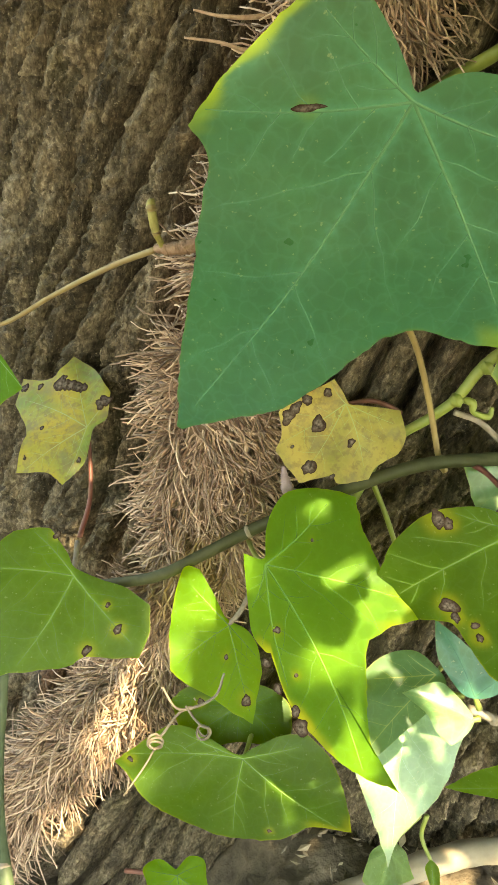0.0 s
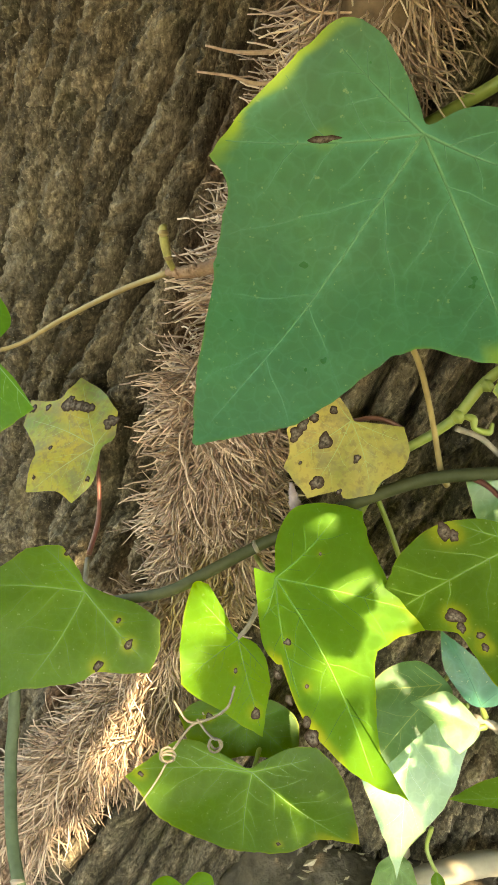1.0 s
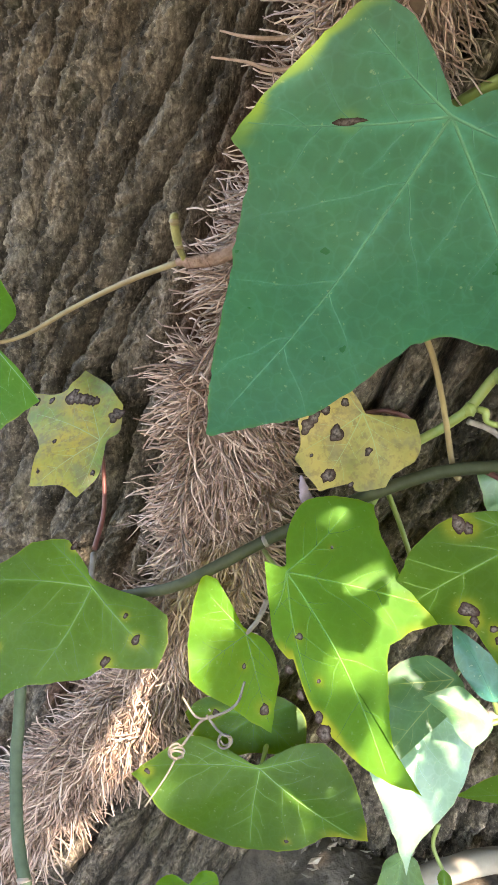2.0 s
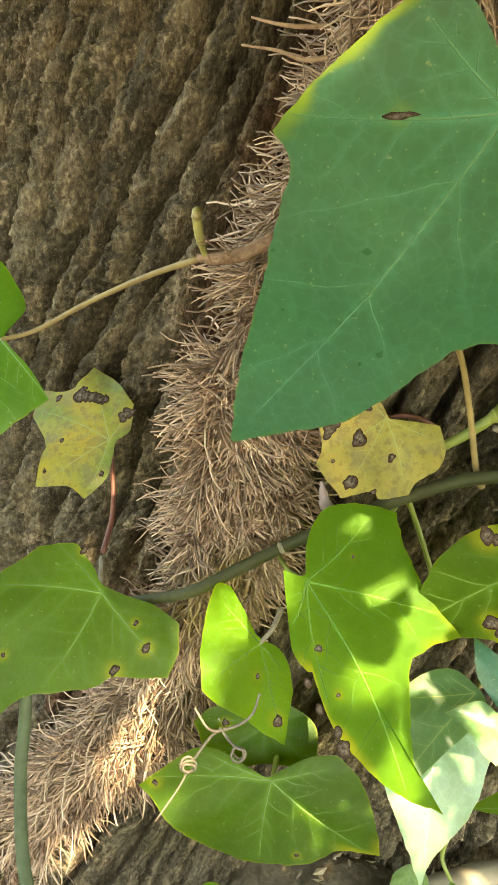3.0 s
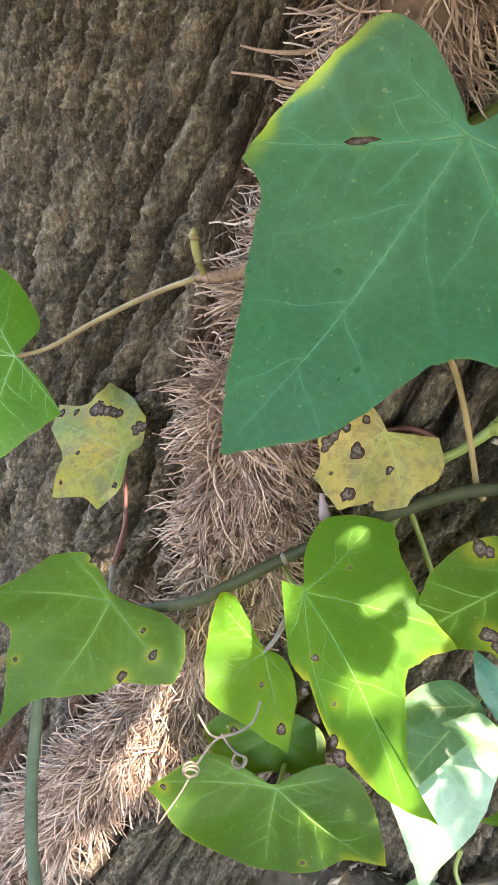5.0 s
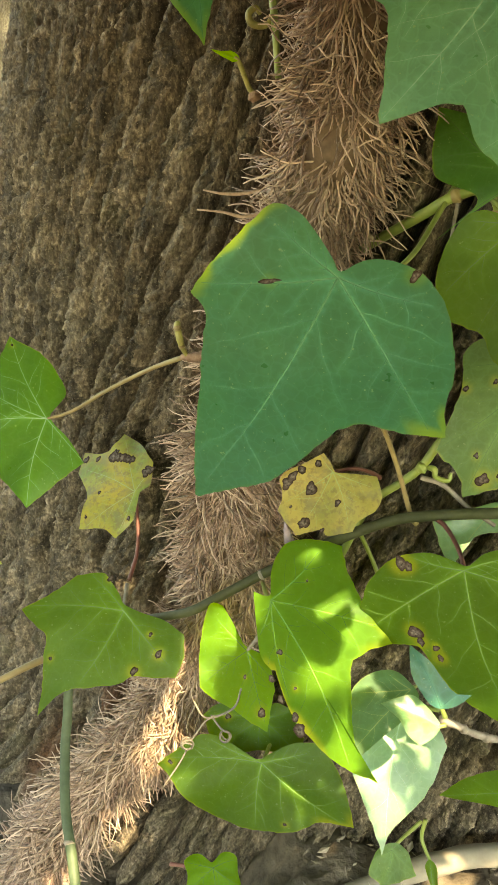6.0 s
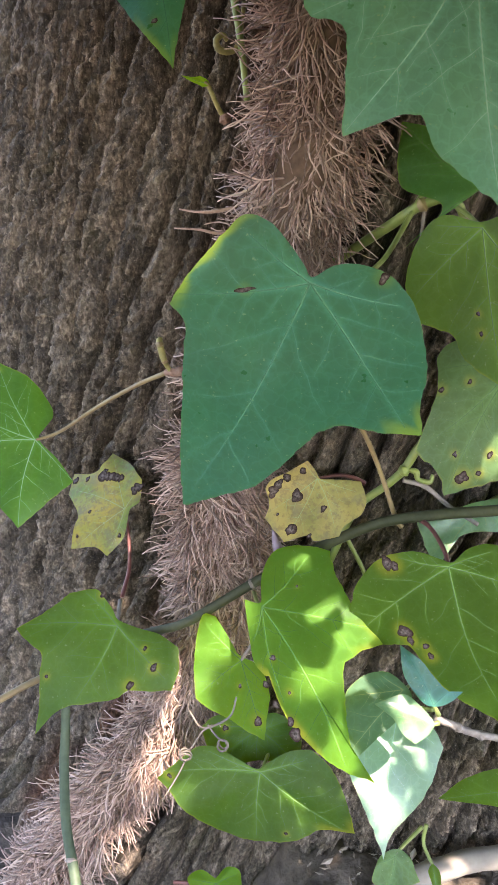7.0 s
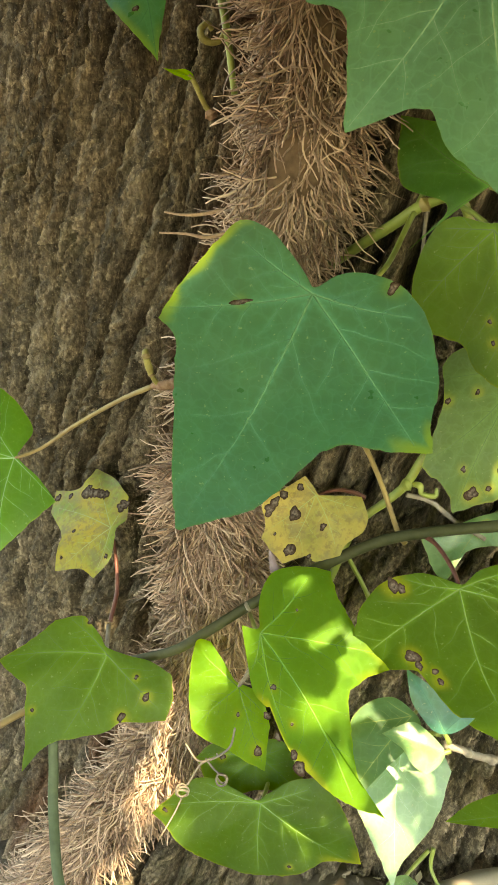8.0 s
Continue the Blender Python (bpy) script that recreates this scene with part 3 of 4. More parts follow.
    # unseen limb, added to carry the low shading bough
    tube("limb", [(0.70, 0.62, 2.0), (0.66, 0.30, 1.60), (0.58, 0.05, 1.20), (0.50, -0.06, 0.92)], [0.06, 0.04, 0.022, 0.008], BARK, tree, sides=10, steps=6)
    # crown, out of view: a wide head of leaves and a low bough added to shade the ivy, with gaps set where the sun
    # comes through
    rng = random.Random(5)
    side = SUN.cross(Vector((0, 0, 1))).normalized()
    up = side.cross(SUN)
    centre = Vector((0.05, 0.40, 0.25))
    gaps = [(Vector(g), r) for g, r in GAPS]
    verts, faces = [], []
    for k in range(26000):
        if k < 15000:                                   # the low bough, added across the sun's path
            d = 0.28 + 1.32 * rng.random() ** 2.0
            a, b = rng.gauss(0, 0.30), rng.gauss(0, 0.30)
            p = centre + SUN * d + side * a + up * b
            if p.z < 0.49 or (p.x - 0.07) ** 2 + (p.y - 0.1) ** 2 < 0.02 and p.z < 0.8:
                continue
            size = rng.uniform(0.020, 0.042)
        else:                                           # the head
            w = Vector((rng.gauss(0, 1), rng.gauss(0, 1), rng.gauss(0, 1))).normalized() * rng.uniform(0.35, 1) ** 0.5
            p = Vector((1.05 + 1.7 * w.x, 0.15 + 1.9 * w.y, 2.85 + 1.05 * w.z))
            if noise.noise(p * 1.7) < -0.12:
                continue
            size = rng.uniform(0.05, 0.10)
        off = min((g - p - SUN * (g - p).dot(SUN)).length - r for g, r in gaps)
        if off < 0.003:
            continue
        if off < 0.010 and k < 15000 and d > 0.55:
            continue
        size = min(size, off * 0.8 + 0.003)
        n = Vector((rng.gauss(0, 1), rng.gauss(0, 1), rng.gauss(0, 1))) + SUN * 1.2
        n.normalize()
        e = Matrix.Rotation(rng.uniform(0, 6.28), 3, n) @ n.orthogonal().normalized()
        f = n.cross(e)
        at = len(verts)
        for x, y in ((-1, 0), (-0.35, 0.62), (0.4, 0.5), (1.15, 0), (0.4, -0.5), (-0.35, -0.62)):
            verts.append(p + (e * x + f * y) * size + n * size * 0.15 * abs(y))
        faces += [(at, at + 1, at + 5), (at + 1, at + 2, at + 4, at + 5), (at + 2, at + 3, at + 4)]
    crown = mesh_object("crown", verts, faces, CROWN, tree, smooth=False, label="green leaves of the unseen crown, added overhead to shade the ivy")
    tagged(crown, kind="stuff")
    return tree


# spots kept sunlit: holes left in the added shading leaves, with their radius
GAPS = [((0.061, 0.403, 0.235), -0.001), ((0.082, 0.390, 0.220), 0.0015), ((0.088, 0.384, 0.213), 0.003), ((0.081, 0.380, 0.207), 0.002),
        ((0.066, 0.375, 0.198), 0.0015), ((0.075, 0.374, 0.198), 0.002), ((0.081, 0.355, 0.173), 0.002),
        ((0.006, 0.408, 0.158), 0.003), ((0.004, 0.408, 0.148), 0.004), ((0.002, 0.408, 0.137), 0.004), ((0.000, 0.408, 0.126), 0.003), ((-0.010, 0.406, 0.104), 0.0015),
        ((-0.030, 0.404, 0.066), -0.001), ((-0.012, 0.404, 0.079), -0.001),
        ((0.023, 0.355, 0.363), -0.002), ((0.035, 0.351, 0.377), -0.0015), ((0.043, 0.348, 0.381), -0.002),
        ((0.094, 0.392, 0.138), 0.003), ((0.097, 0.384, 0.128), 0.003), ((0.100, 0.376, 0.119), 0.001), ((0.119, 0.400, 0.140), 0.000), ((0.084, 0.389, 0.181), 0.000), ((0.111, 0.373, 0.184), 0.002),
        ((0.019, 0.408, 0.176), -0.0005), ((0.015, 0.400, 0.170), 0.000), ((0.018, 0.414, 0.187), -0.001),
        ((0.121, 0.430, 0.235), 0.005), ((-0.033, 0.345, 0.104), 0.002), ((0.156, 0.425, 0.035), -0.0005), ((0.137, 0.419, 0.035), -0.0005), ((0.168, 0.400, 0.035), 0.002), ((-0.50, 1.60, 0.60), 0.30)]
build_tree()

# ---- ground ----
def build_ground():
    xs = np.concatenate([[-120, -20, -4, -1.2], np.linspace(-0.5, 0.7, 150), [1.4, 4, 20, 120]])
    ys = np.concatenate([[-120, -20, -4, -1.0, -0.2], np.linspace(0.1, 0.75, 110), [1.3, 2, 4, 20, 120]])
    X, Y = np.meshgrid(xs, ys)
    rise = np.clip((X + 0.02) / 0.09, 0, 1)
    near = np.exp(-(np.hypot(X - 0.1, Y - 0.45) / 0.9) ** 4)                # the bank against the trunk fades out
    Z = -0.04 + 0.07 * near * rise * rise * (3 - 2 * rise) + 0.10 * (1 - near) * (fractal(X * 0.9, Y * 0.9, 5, 3) - 0.5) + 0.02 * (fractal(X * 14, Y * 14, 3, 4) - 0.5) + 0.016 * (fractal(X * 90, Y * 90, 6, 3) - 0.5)
    g = grid_mesh("ground", np.stack([X, Y, Z], -1), SOIL)
    tagged(g, "dark bare soil strewn with dry litter", "ground", kind="structure")
    rng = random.Random(9)
    verts, faces = [], []
    for _ in range(1500):
        p = Vector((rng.uniform(0.06, 0.4), rng.uniform(0.25, 0.5), 0.036 + rng.uniform(-0.004, 0.006)))
        n = Vector((rng.gauss(0, 0.5), rng.gauss(0, 0.5), 1)).normalized()
        e = Matrix.Rotation(rng.uniform(0, 6.28), 3, n) @ n.orthogonal().normalized()
        f = n.cross(e)
        size, thin = rng.uniform(0.001, 0.004), rng.uniform(0.2, 0.6)
        at = len(verts)
        for x, y, h in ((-1, 0, 0.2), (-0.2, 1, 0), (1, 0.3, 0.25), (0.3, -1, 0)):
            verts.append(p + e * x * size + f * y * size * thin + n * h * size)
        faces += [(at, at + 1, at + 2), (at, at + 2, at + 3)]
    litter = mesh_object("leaf_litter", verts, faces, LITTER, smooth=False)
    tagged(litter, "dry brown crumbs of fallen leaves on the soil", "litter", kind="stuff")


build_ground()
root = tagged(new("surface_root"), "smooth pale brown root lying along the soil", "root")
tube("root_body", [(0.02, 0.395, 0.012), (0.068, 0.402, 0.024), (0.092, 0.408, 0.032), (0.127, 0.418, 0.045), (0.163, 0.424, 0.053), (0.22, 0.42, 0.055), (0.34, 0.38, 0.02)],
     [0.0045, 0.0052, 0.0058, 0.006, 0.0058, 0.006, 0.005], ROOT_SKIN, root, lumps=0.06, sides=14)


def far_trunk():
    t = tagged(new("tree"), "sunlit pale tree trunk standing farther off", "tree")
    z = np.linspace(-0.1, 3.5, 160)
    phi = np.radians(np.linspace(0, 357, 90))
    ph, zz = np.meshgrid(phi, z)
    r = 0.16 + 0.012 * (fractal(ph * 9, zz * 5, 3, 4) - 0.5) + 0.05 * (1 - np.clip((zz - 2.9) / 0.6, 0, 1)) * (np.minimum(cell_edge(ph * 7 + 1.5 * fractal(ph * 8, zz * 6, 2, 3), zz * 9), 0.5) - 0.3)
    r = r * np.sqrt(np.clip((3.52 - zz) / 0.5, 0.01, 1))
    pts = np.stack([-0.62 + r * np.sin(ph), 1.75 - r * np.cos(ph), zz], -1)
    tagged(grid_mesh("trunk", pts, PALE_BARK, wrap=True, parent=t), "pale bark in full sun")
    for k in range(5):
        a = k * 1.26
        tube("limb", [(-0.62, 1.75, 3.1), (-0.62 + 0.4 * math.cos(a), 1.75 + 0.4 * math.sin(a), 3.6), (-0.62 + 0.9 * math.cos(a), 1.75 + 0.9 * math.sin(a), 4.0)], [0.07, 0.04, 0.012], PALE_BARK, t)
    rng = random.Random(31)
    verts, faces = [], []
    for _ in range(4200):
        d = Vector((rng.gauss(0, 1), rng.gauss(0, 1), rng.gauss(0, 1))).normalized() * rng.uniform(0.3, 1) ** 0.5
        p = Vector((-0.62 + 1.25 * d.x, 1.75 + 1.25 * d.y, 4.0 + 0.8 * d.z))
        if noise.noise(p * 1.9) < -0.1:
            continue
        n = (Vector((rng.gauss(0, 1), rng.gauss(0, 1), rng.gauss(0, 1))) + Vector((0, 0, 1))).normalized()
        e = n.orthogonal().normalized()
        f, size, at = n.cross(e), rng.uniform(0.04, 0.08), len(verts)
        verts.extend(p + (e * x + f * y) * size for x, y in ((-1, 0), (-0.2, 0.6), (1.1, 0), (-0.2, -0.6)))
        faces.append((at, at + 1, at + 2, at + 3))
    tagged(mesh_object("crown", verts, faces, CROWN, t, smooth=False, label="green leaves of the far crown"), kind="stuff")


far_trunk()


# ---- the hairy old ivy stem ----
FUR = [0.023, 0.022, 0.023, 0.022, 0.024, 0.025, 0.021, 0.022, 0.029, 0.031, 0.028, 0.028]


PADS = [((0.010, 0.427, 0.253), 0.018), ((0.0530, 0.412, 0.3995), 0.008), ((0.0678, 0.412, 0.4085), 0.007)]     # bare pads between the tufts, and how far they part them


def build_stem():
    stem = tagged(new("ivy_vine"), "thick old ivy vine covered with dry brown aerial roots", "ivy")
    line = spline(STEM, 10)
    verts, faces = tube_data(line, [f * 0.50 for f in FUR], 16, 0.10, 3)
    mesh_object("old_stem", verts, faces, CORE, stem, label="rough brown woody stem")
    rng = random.Random(12)
    verts, faces, single = [], [], 0
    n = len(line)

    def surface(f, a):
        """Point on the stem, outward way and up way; a: round the stem, 0 is away from the trunk."""
        i = min(int(f), n - 2)
        c = line[i].lerp(line[i + 1], f - i)
        t = (line[i + 1] - line[i]).normalized()
        g = f / (n - 1) * (len(FUR) - 1)
        k = min(int(g), len(FUR) - 2)
        fur = FUR[k] + (FUR[k + 1] - FUR[k]) * (g - k)
        out = Vector((math.sin(a), -math.cos(a), 0))
        out = (out - t * out.dot(t)).normalized()
        return c + out * fur * 0.46, out, t, fur

    for _ in range(2000):                              # locks of roots that grow side by side
        f0, a0 = rng.uniform(0, n - 1.3), rng.uniform(-math.pi * 0.6, math.pi * 0.6)
        p0, out, t, fur = surface(f0, a0)
        side = t.cross(out)
        if side.x < 0:
            side = -side
        side = side.normalized()
        # combed sideways at the flanks, down over the front, away from the bare pads
        sweep = 1.15 * math.sin(a0) + 0.40 * noise.noise(p0 * 30 + Vector((7, 3, 1)))
        fall = -0.85 * math.cos(a0) + 0.35 * noise.noise(p0 * 30) - 0.15
        lead = side * sweep + t * fall
        near = 9.0
        for pad, spread in PADS:
            d = p0 - Vector(pad)
            near = min(near, d.length / spread)
            d = d - out * d.dot(out)
            lead = lead + d.normalized() * 1.9 * math.exp(-(d.length / spread) ** 2)
        if near < 0.24:
            continue
        lead = (lead.normalized() + Vector((rng.gauss(0, 0.08), rng.gauss(0, 0.08), rng.gauss(0, 0.08)))).normalized()
        rise = rng.uniform(0.30, 0.62)
        bow = Vector((rng.gauss(0, 0.075), rng.gauss(0, 0.04), rng.gauss(0, 0.075) - 0.04))
        long = fur * rng.uniform(0.65, 1.05) * (1 + 0.3 * abs(math.sin(a0))) * (0.75 if p0.z > 0.33 else 1)
        for _ in range(rng.randint(6, 10)):
            p, o, _, _ = surface(min(max(f0 + rng.gauss(0, 0.55), 0), n - 1.01), a0 + rng.gauss(0, 0.17))
            p = p - o * fur * rng.uniform(0.0, 0.16)
            way = (lead + o * rise * rng.uniform(0.7, 1.3) + Vector((rng.gauss(0, 0.06), rng.gauss(0, 0.06), rng.gauss(0, 0.06)))).normalized()
            length, radius, steps = long * rng.uniform(0.7, 1.25), rng.uniform(0.00029, 0.00050) * (0.85 if p0.z > 0.33 else 1), 9
            turn = bow + Vector((rng.gauss(0, 0.035), rng.gauss(0, 0.03), rng.gauss(0, 0.035))) - o * 0.035
            wave, beat, phase = rng.uniform(0.14, 0.48), rng.uniform(0.7, 1.6), rng.uniform(0, 6)
            across = way.cross(o).normalized()
            pts = [p.copy()]
            for k in range(steps):
                way = (way + turn + across * wave * math.sin(beat * k + phase) + Vector((rng.gauss(0, 0.05), rng.gauss(0, 0.05), rng.gauss(0, 0.05)))).normalized()
                p = p + way * length / steps
                pts.append(p.copy())
            if any(-0.05 < q.x < 0.08 and abs(q.z - 0.191 - 0.642 * q.x) < 0.0042 and q.y < 0.420 for q in pts):
                continue                                # pressed flat under the climbing stem
            if any((q.x + 0.0025) * (q.x - 0.028) < 0 and abs(q.z - 0.309 - 0.42 * max(0, q.x - 0.006)) < 0.003 and q.y < 0.436 for q in pts):
                continue                                # parted round the spur
            v, q = tube_data(pts, [radius, radius, radius * 0.95, radius * 0.6], 4)
            if single < 300 and abs(a0) < 0.8 and 0.17 < p0.z < 0.25 and rng.random() < 0.4:
                mesh_object("aerial_root", v, q, ROOTLET, stem)
                single += 1
                continue
            at = len(verts)
            verts.extend(v)
            faces.extend(tuple(at + j for j in face) for face in q)
    mat_of_roots = mesh_object("root_mat", verts, faces, ROOTLET, stem, label="dense mat of thin dry aerial roots")
    tagged(mat_of_roots, kind="stuff")


build_stem()

# ---- leaves ----
leaf((0.0654, 0.3498, 0.3611), (-0.461, 0.261, -0.848), (-0.123, -0.965, -0.23),
     [(-134, 0.6), (-125, 1.4), (-119, 2.2), (-108, 2.8), (-90, 3.0), (-68, 3.6), (-63, 3.9, 1), (-50, 4.7, 1), (-40, 4.5), (-27, 5.3), (-15, 6.7), (-7, 8.5), (0, 10.5, 1), (6, 9.2), (12, 8.3), (18, 7.2), (24, 6.2), (32, 5.4), (40, 5.3), (49, 5.7), (57, 6.2), (62, 6.6, 1), (68, 5.5), (79, 4.7), (91, 3.9), (106, 3.2), (125, 2.4), (142, 1.6), (158, 0.9), (-170, 0.2)],
     LEAF_DARK, "large glossy dark green ivy leaf with pale veins",
     stalk=[(0.077, 0.356, 0.360), (0.088, 0.385, 0.362), (0.097, 0.415, 0.370), (0.106, 0.433, 0.383)],
     ribs=[(0, 9.8), (-54, 4.4), (59, 6.2), (-100, 2.5), (104, 2.9)],
     # pale: lighter margin tissue, painted stronger to stand in for sun on the rim
     spots=[(124, 2.2, 3.2), (-53, 2.1, -2.3)], pale=[(-84, 30, 0.8), (-55, 8, 0.5), (60, 8, 0.6)], bend=-0.2, cup=1.2, curl=[(-85, 40, 4)], seed=3)
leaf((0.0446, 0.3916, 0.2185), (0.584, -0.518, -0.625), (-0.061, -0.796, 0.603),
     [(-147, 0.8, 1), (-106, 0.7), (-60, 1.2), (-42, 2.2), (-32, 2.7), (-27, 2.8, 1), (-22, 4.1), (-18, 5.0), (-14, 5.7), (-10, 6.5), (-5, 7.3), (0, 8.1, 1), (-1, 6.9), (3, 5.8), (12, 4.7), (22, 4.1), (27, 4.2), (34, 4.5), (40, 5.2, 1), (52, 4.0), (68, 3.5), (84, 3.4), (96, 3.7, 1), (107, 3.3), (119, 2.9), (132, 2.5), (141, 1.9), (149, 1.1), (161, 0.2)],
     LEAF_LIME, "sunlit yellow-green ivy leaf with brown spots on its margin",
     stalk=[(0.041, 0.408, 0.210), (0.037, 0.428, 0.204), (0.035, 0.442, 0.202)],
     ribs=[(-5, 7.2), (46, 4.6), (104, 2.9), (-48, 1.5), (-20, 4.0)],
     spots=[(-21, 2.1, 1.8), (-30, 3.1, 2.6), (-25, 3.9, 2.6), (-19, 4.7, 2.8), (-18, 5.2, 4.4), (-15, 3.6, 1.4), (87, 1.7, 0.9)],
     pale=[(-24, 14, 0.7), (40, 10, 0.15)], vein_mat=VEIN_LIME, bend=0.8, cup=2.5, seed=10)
leaf((0.1172, 0.3770, 0.2495), (0.349, -0.158, -0.924), (-0.32, -0.946, 0.041),
     [(-153, 0.4), (-131, 1.2), (-118, 1.9), (-105, 2.8), (-87, 4.0), (-73, 5.1), (-62, 6.9, 1), (-57, 5.7), (-45, 4.4), (-38, 4.2), (-30, 4.7), (-21, 5.5), (-13, 6.2), (0, 7.4, 1), (12, 5.9), (27, 4.4), (58, 4.0, 1), (80, 2.8), (106, 2.0), (122, 1.1), (124, 0.3)],
     LEAF_MID, "broad green ivy leaf with dark dead patches",
     stalk=[(0.116, 0.388, 0.252), (0.113, 0.409, 0.250), (0.108, 0.421, 0.248)], stalk_mat=STALK_RED,
     ribs=[(0, 6.9), (-62, 6.3), (58, 3.6), (-112, 2.0), (100, 1.8)],
     spots=[(-103, 2.4, 5.5), (-32, 3.8, 2.4), (-28, 4.2, 3.4), (-47, 3.7, 4.8), (-41, 3.9, 3.4), (-101, 2.1, 3.6)], bend=1.2, cup=1.6, seed=17)
leaf((-0.0235, 0.4080, 0.1939), (-0.538, -0.6, -0.592), (0.211, -0.776, 0.595),
     [(-142, 0.3), (-124, 0.8), (-115, 1.5), (-110, 2.0), (-87, 2.7, 1), (-66, 3.3), (-52, 4.6, 1), (-44, 4.1), (-33, 3.6), (-22, 4.0), (-7, 4.9), (0, 5.8, 1), (2, 4.5), (11, 3.8), (36, 3.2), (48, 2.9), (63, 3.2), (78, 3.8, 1), (93, 3.4), (108, 2.9, 1), (116, 1.9), (122, 0.9)],
     LEAF_MID, "broad green ivy leaf with few brown spots",
     stalk=[(-0.025, 0.414, 0.194), (-0.027, 0.426, 0.196)], stalk_mat=TWIG_GREY,
     ribs=[(8, 3.7), (-54, 4.4), (80, 3.3), (-98, 2.2)],
     spots=[(79, 2.5, 3.2), (50, 2.7, 3.4), (88, 1.6, 1.8), (-18, 3.8, 1.6), (-117, 1.6, 2.4)], bend=1.4, cup=1.6, seed=24)
leaf((-0.0688, 0.4484, 0.2686), (-0.036, -0.663, -0.747), (0.381, -0.701, 0.603),
     [(-178, 2.4), (-162, 3.2), (-145, 4.3, 1), (-116, 3.3), (-72, 3.8, 1), (-32, 3.3), (0, 4.3, 1), (17, 3.2), (51, 2.7, 1), (58, 1.4), (137, 0.2), (156, 1.5)],
     LEAF_GREEN, "green ivy leaf on a long tan stalk",
     stalk=[(-0.057, 0.452, 0.272), (-0.038, 0.448, 0.285), (-0.016, 0.439, 0.299), (0.0006, 0.431, 0.308)], stalk_mat=STALK_TAN,
     spots=[(-144, 3.9, 1.2)], vein_mat=VEIN_GREY, bend=2.0, cup=2.0, seed=31)
leaf((-0.0317, 0.4612, 0.2270), (-0.251, -0.685, -0.684), (-0.197, -0.656, 0.729),
     [(101, 0.3), (133, 0.9), (167, 1.7, 1), (-162, 2.6), (-145, 3.4, 1), (-133, 3.1), (-121, 3.1), (-109, 4.2, 1), (-93, 3.8, 1), (-73, 2.7), (-57, 2.8), (-40, 3.4, 1), (-21, 2.4), (0, 2.5, 1), (18, 1.6), (32, 0.8)],
     LEAF_YELLOW, "small yellowing ivy leaf with dark brown blotches",
     stalk=[(-0.029, 0.455, 0.216), (-0.027, 0.445, 0.203), (-0.028, 0.432, 0.194)], stalk_mat=STALK_RED,
     ribs=[(-145, 3.1), (-98, 3.5), (-38, 3.0), (0, 2.2), (160, 1.4)],
     spots=[(-105, 3.8, 4.0), (-112, 3.2, 2.4), (-125, 2.5, 4.6), (-130, 2.3, 4.2), (-135, 2.1, 4.4), (-142, 1.9, 4.4), (-149, 1.8, 4.2), (172, 1.1, 4.4), (165, 1.3, 4.2), (-132, 2.6, 3.4), (-74, 2.0, 1.8), (-46, 2.8, 1.6), (10, 1.4, 2.0)], bend=1.0, cup=2.5, vein_mat=VEIN_PALE, seed=38)
leaf((0.0662, 0.4224, 0.2641), (-0.426, -0.58, -0.694), (0.126, -0.798, 0.589),
     [(-138, 0.4), (-125, 0.9, 1), (-75, 1.3), (-59, 2.0), (-50, 2.3, 1), (-35, 2.3), (-25, 2.8, 1), (-14, 2.9), (0, 3.1, 1), (18, 2.5), (25, 2.7), (49, 2.6, 1), (59, 2.3), (78, 2.4), (94, 2.3), (116, 1.9, 1), (117, 0.9), (105, 0.2)],
     LEAF_STRAW, "withered straw-yellow ivy leaf with grey-brown blotches",
     stalk=[(0.075, 0.434, 0.261), (0.082, 0.436, 0.259), (0.087, 0.437, 0.256)], stalk_mat=STALK_RED,
     ribs=[(0, 2.7), (-27, 2.4), (48, 2.2), (100, 1.8), (-115, 0.8)],
     spots=[(-23, 1.2, 5), (39, 1.3, 3.2), (0, 2.5, 4.6), (-90, 0.7, 2.6), (-20, 2.3, 1.4), (-63, 1.3, 3.0), (-52, 1.7, 4.2), (-45, 2.0, 4.0), (19, 2.5, 2.2)], bend=1.0, cup=2.5, vein_mat=VEIN_PALE, seed=45)
leaf((0.0427, 0.3903, 0.1309), (0.847, -0.157, -0.508), (0.03, -0.939, 0.342),
     [(161, 0.2), (-174, 0.9), (-176, 2.2), (-167, 3.1), (-150, 4.0), (-141, 4.8, 1), (-131, 4.3), (-122, 4.1), (-106, 3.7), (-91, 3.5), (-64, 3.3), (-42, 3.4, 1), (-22, 3.7), (-11, 3.9), (0, 5.2, 1), (12, 4.3), (25, 3.7), (42, 3.1), (58, 2.6, 1), (69, 1.7), (84, 0.6)],
     LEAF_MID, "broad green ivy leaf above the soil",
     stalk=[(0.044, 0.397, 0.129), (0.046, 0.413, 0.127)],
     ribs=[(-2, 4.8), (-60, 3.1), (-145, 4.3), (-168, 2.6), (50, 2.2)],
     # pale: the sun on this leaf's tip, put into its colour
     spots=[(-142, 4.2, 2.2), (-34, 3.1, 1.4)], pale=[(-4, 10, 0.25)], bend=1.2, cup=1.8, seed=52)
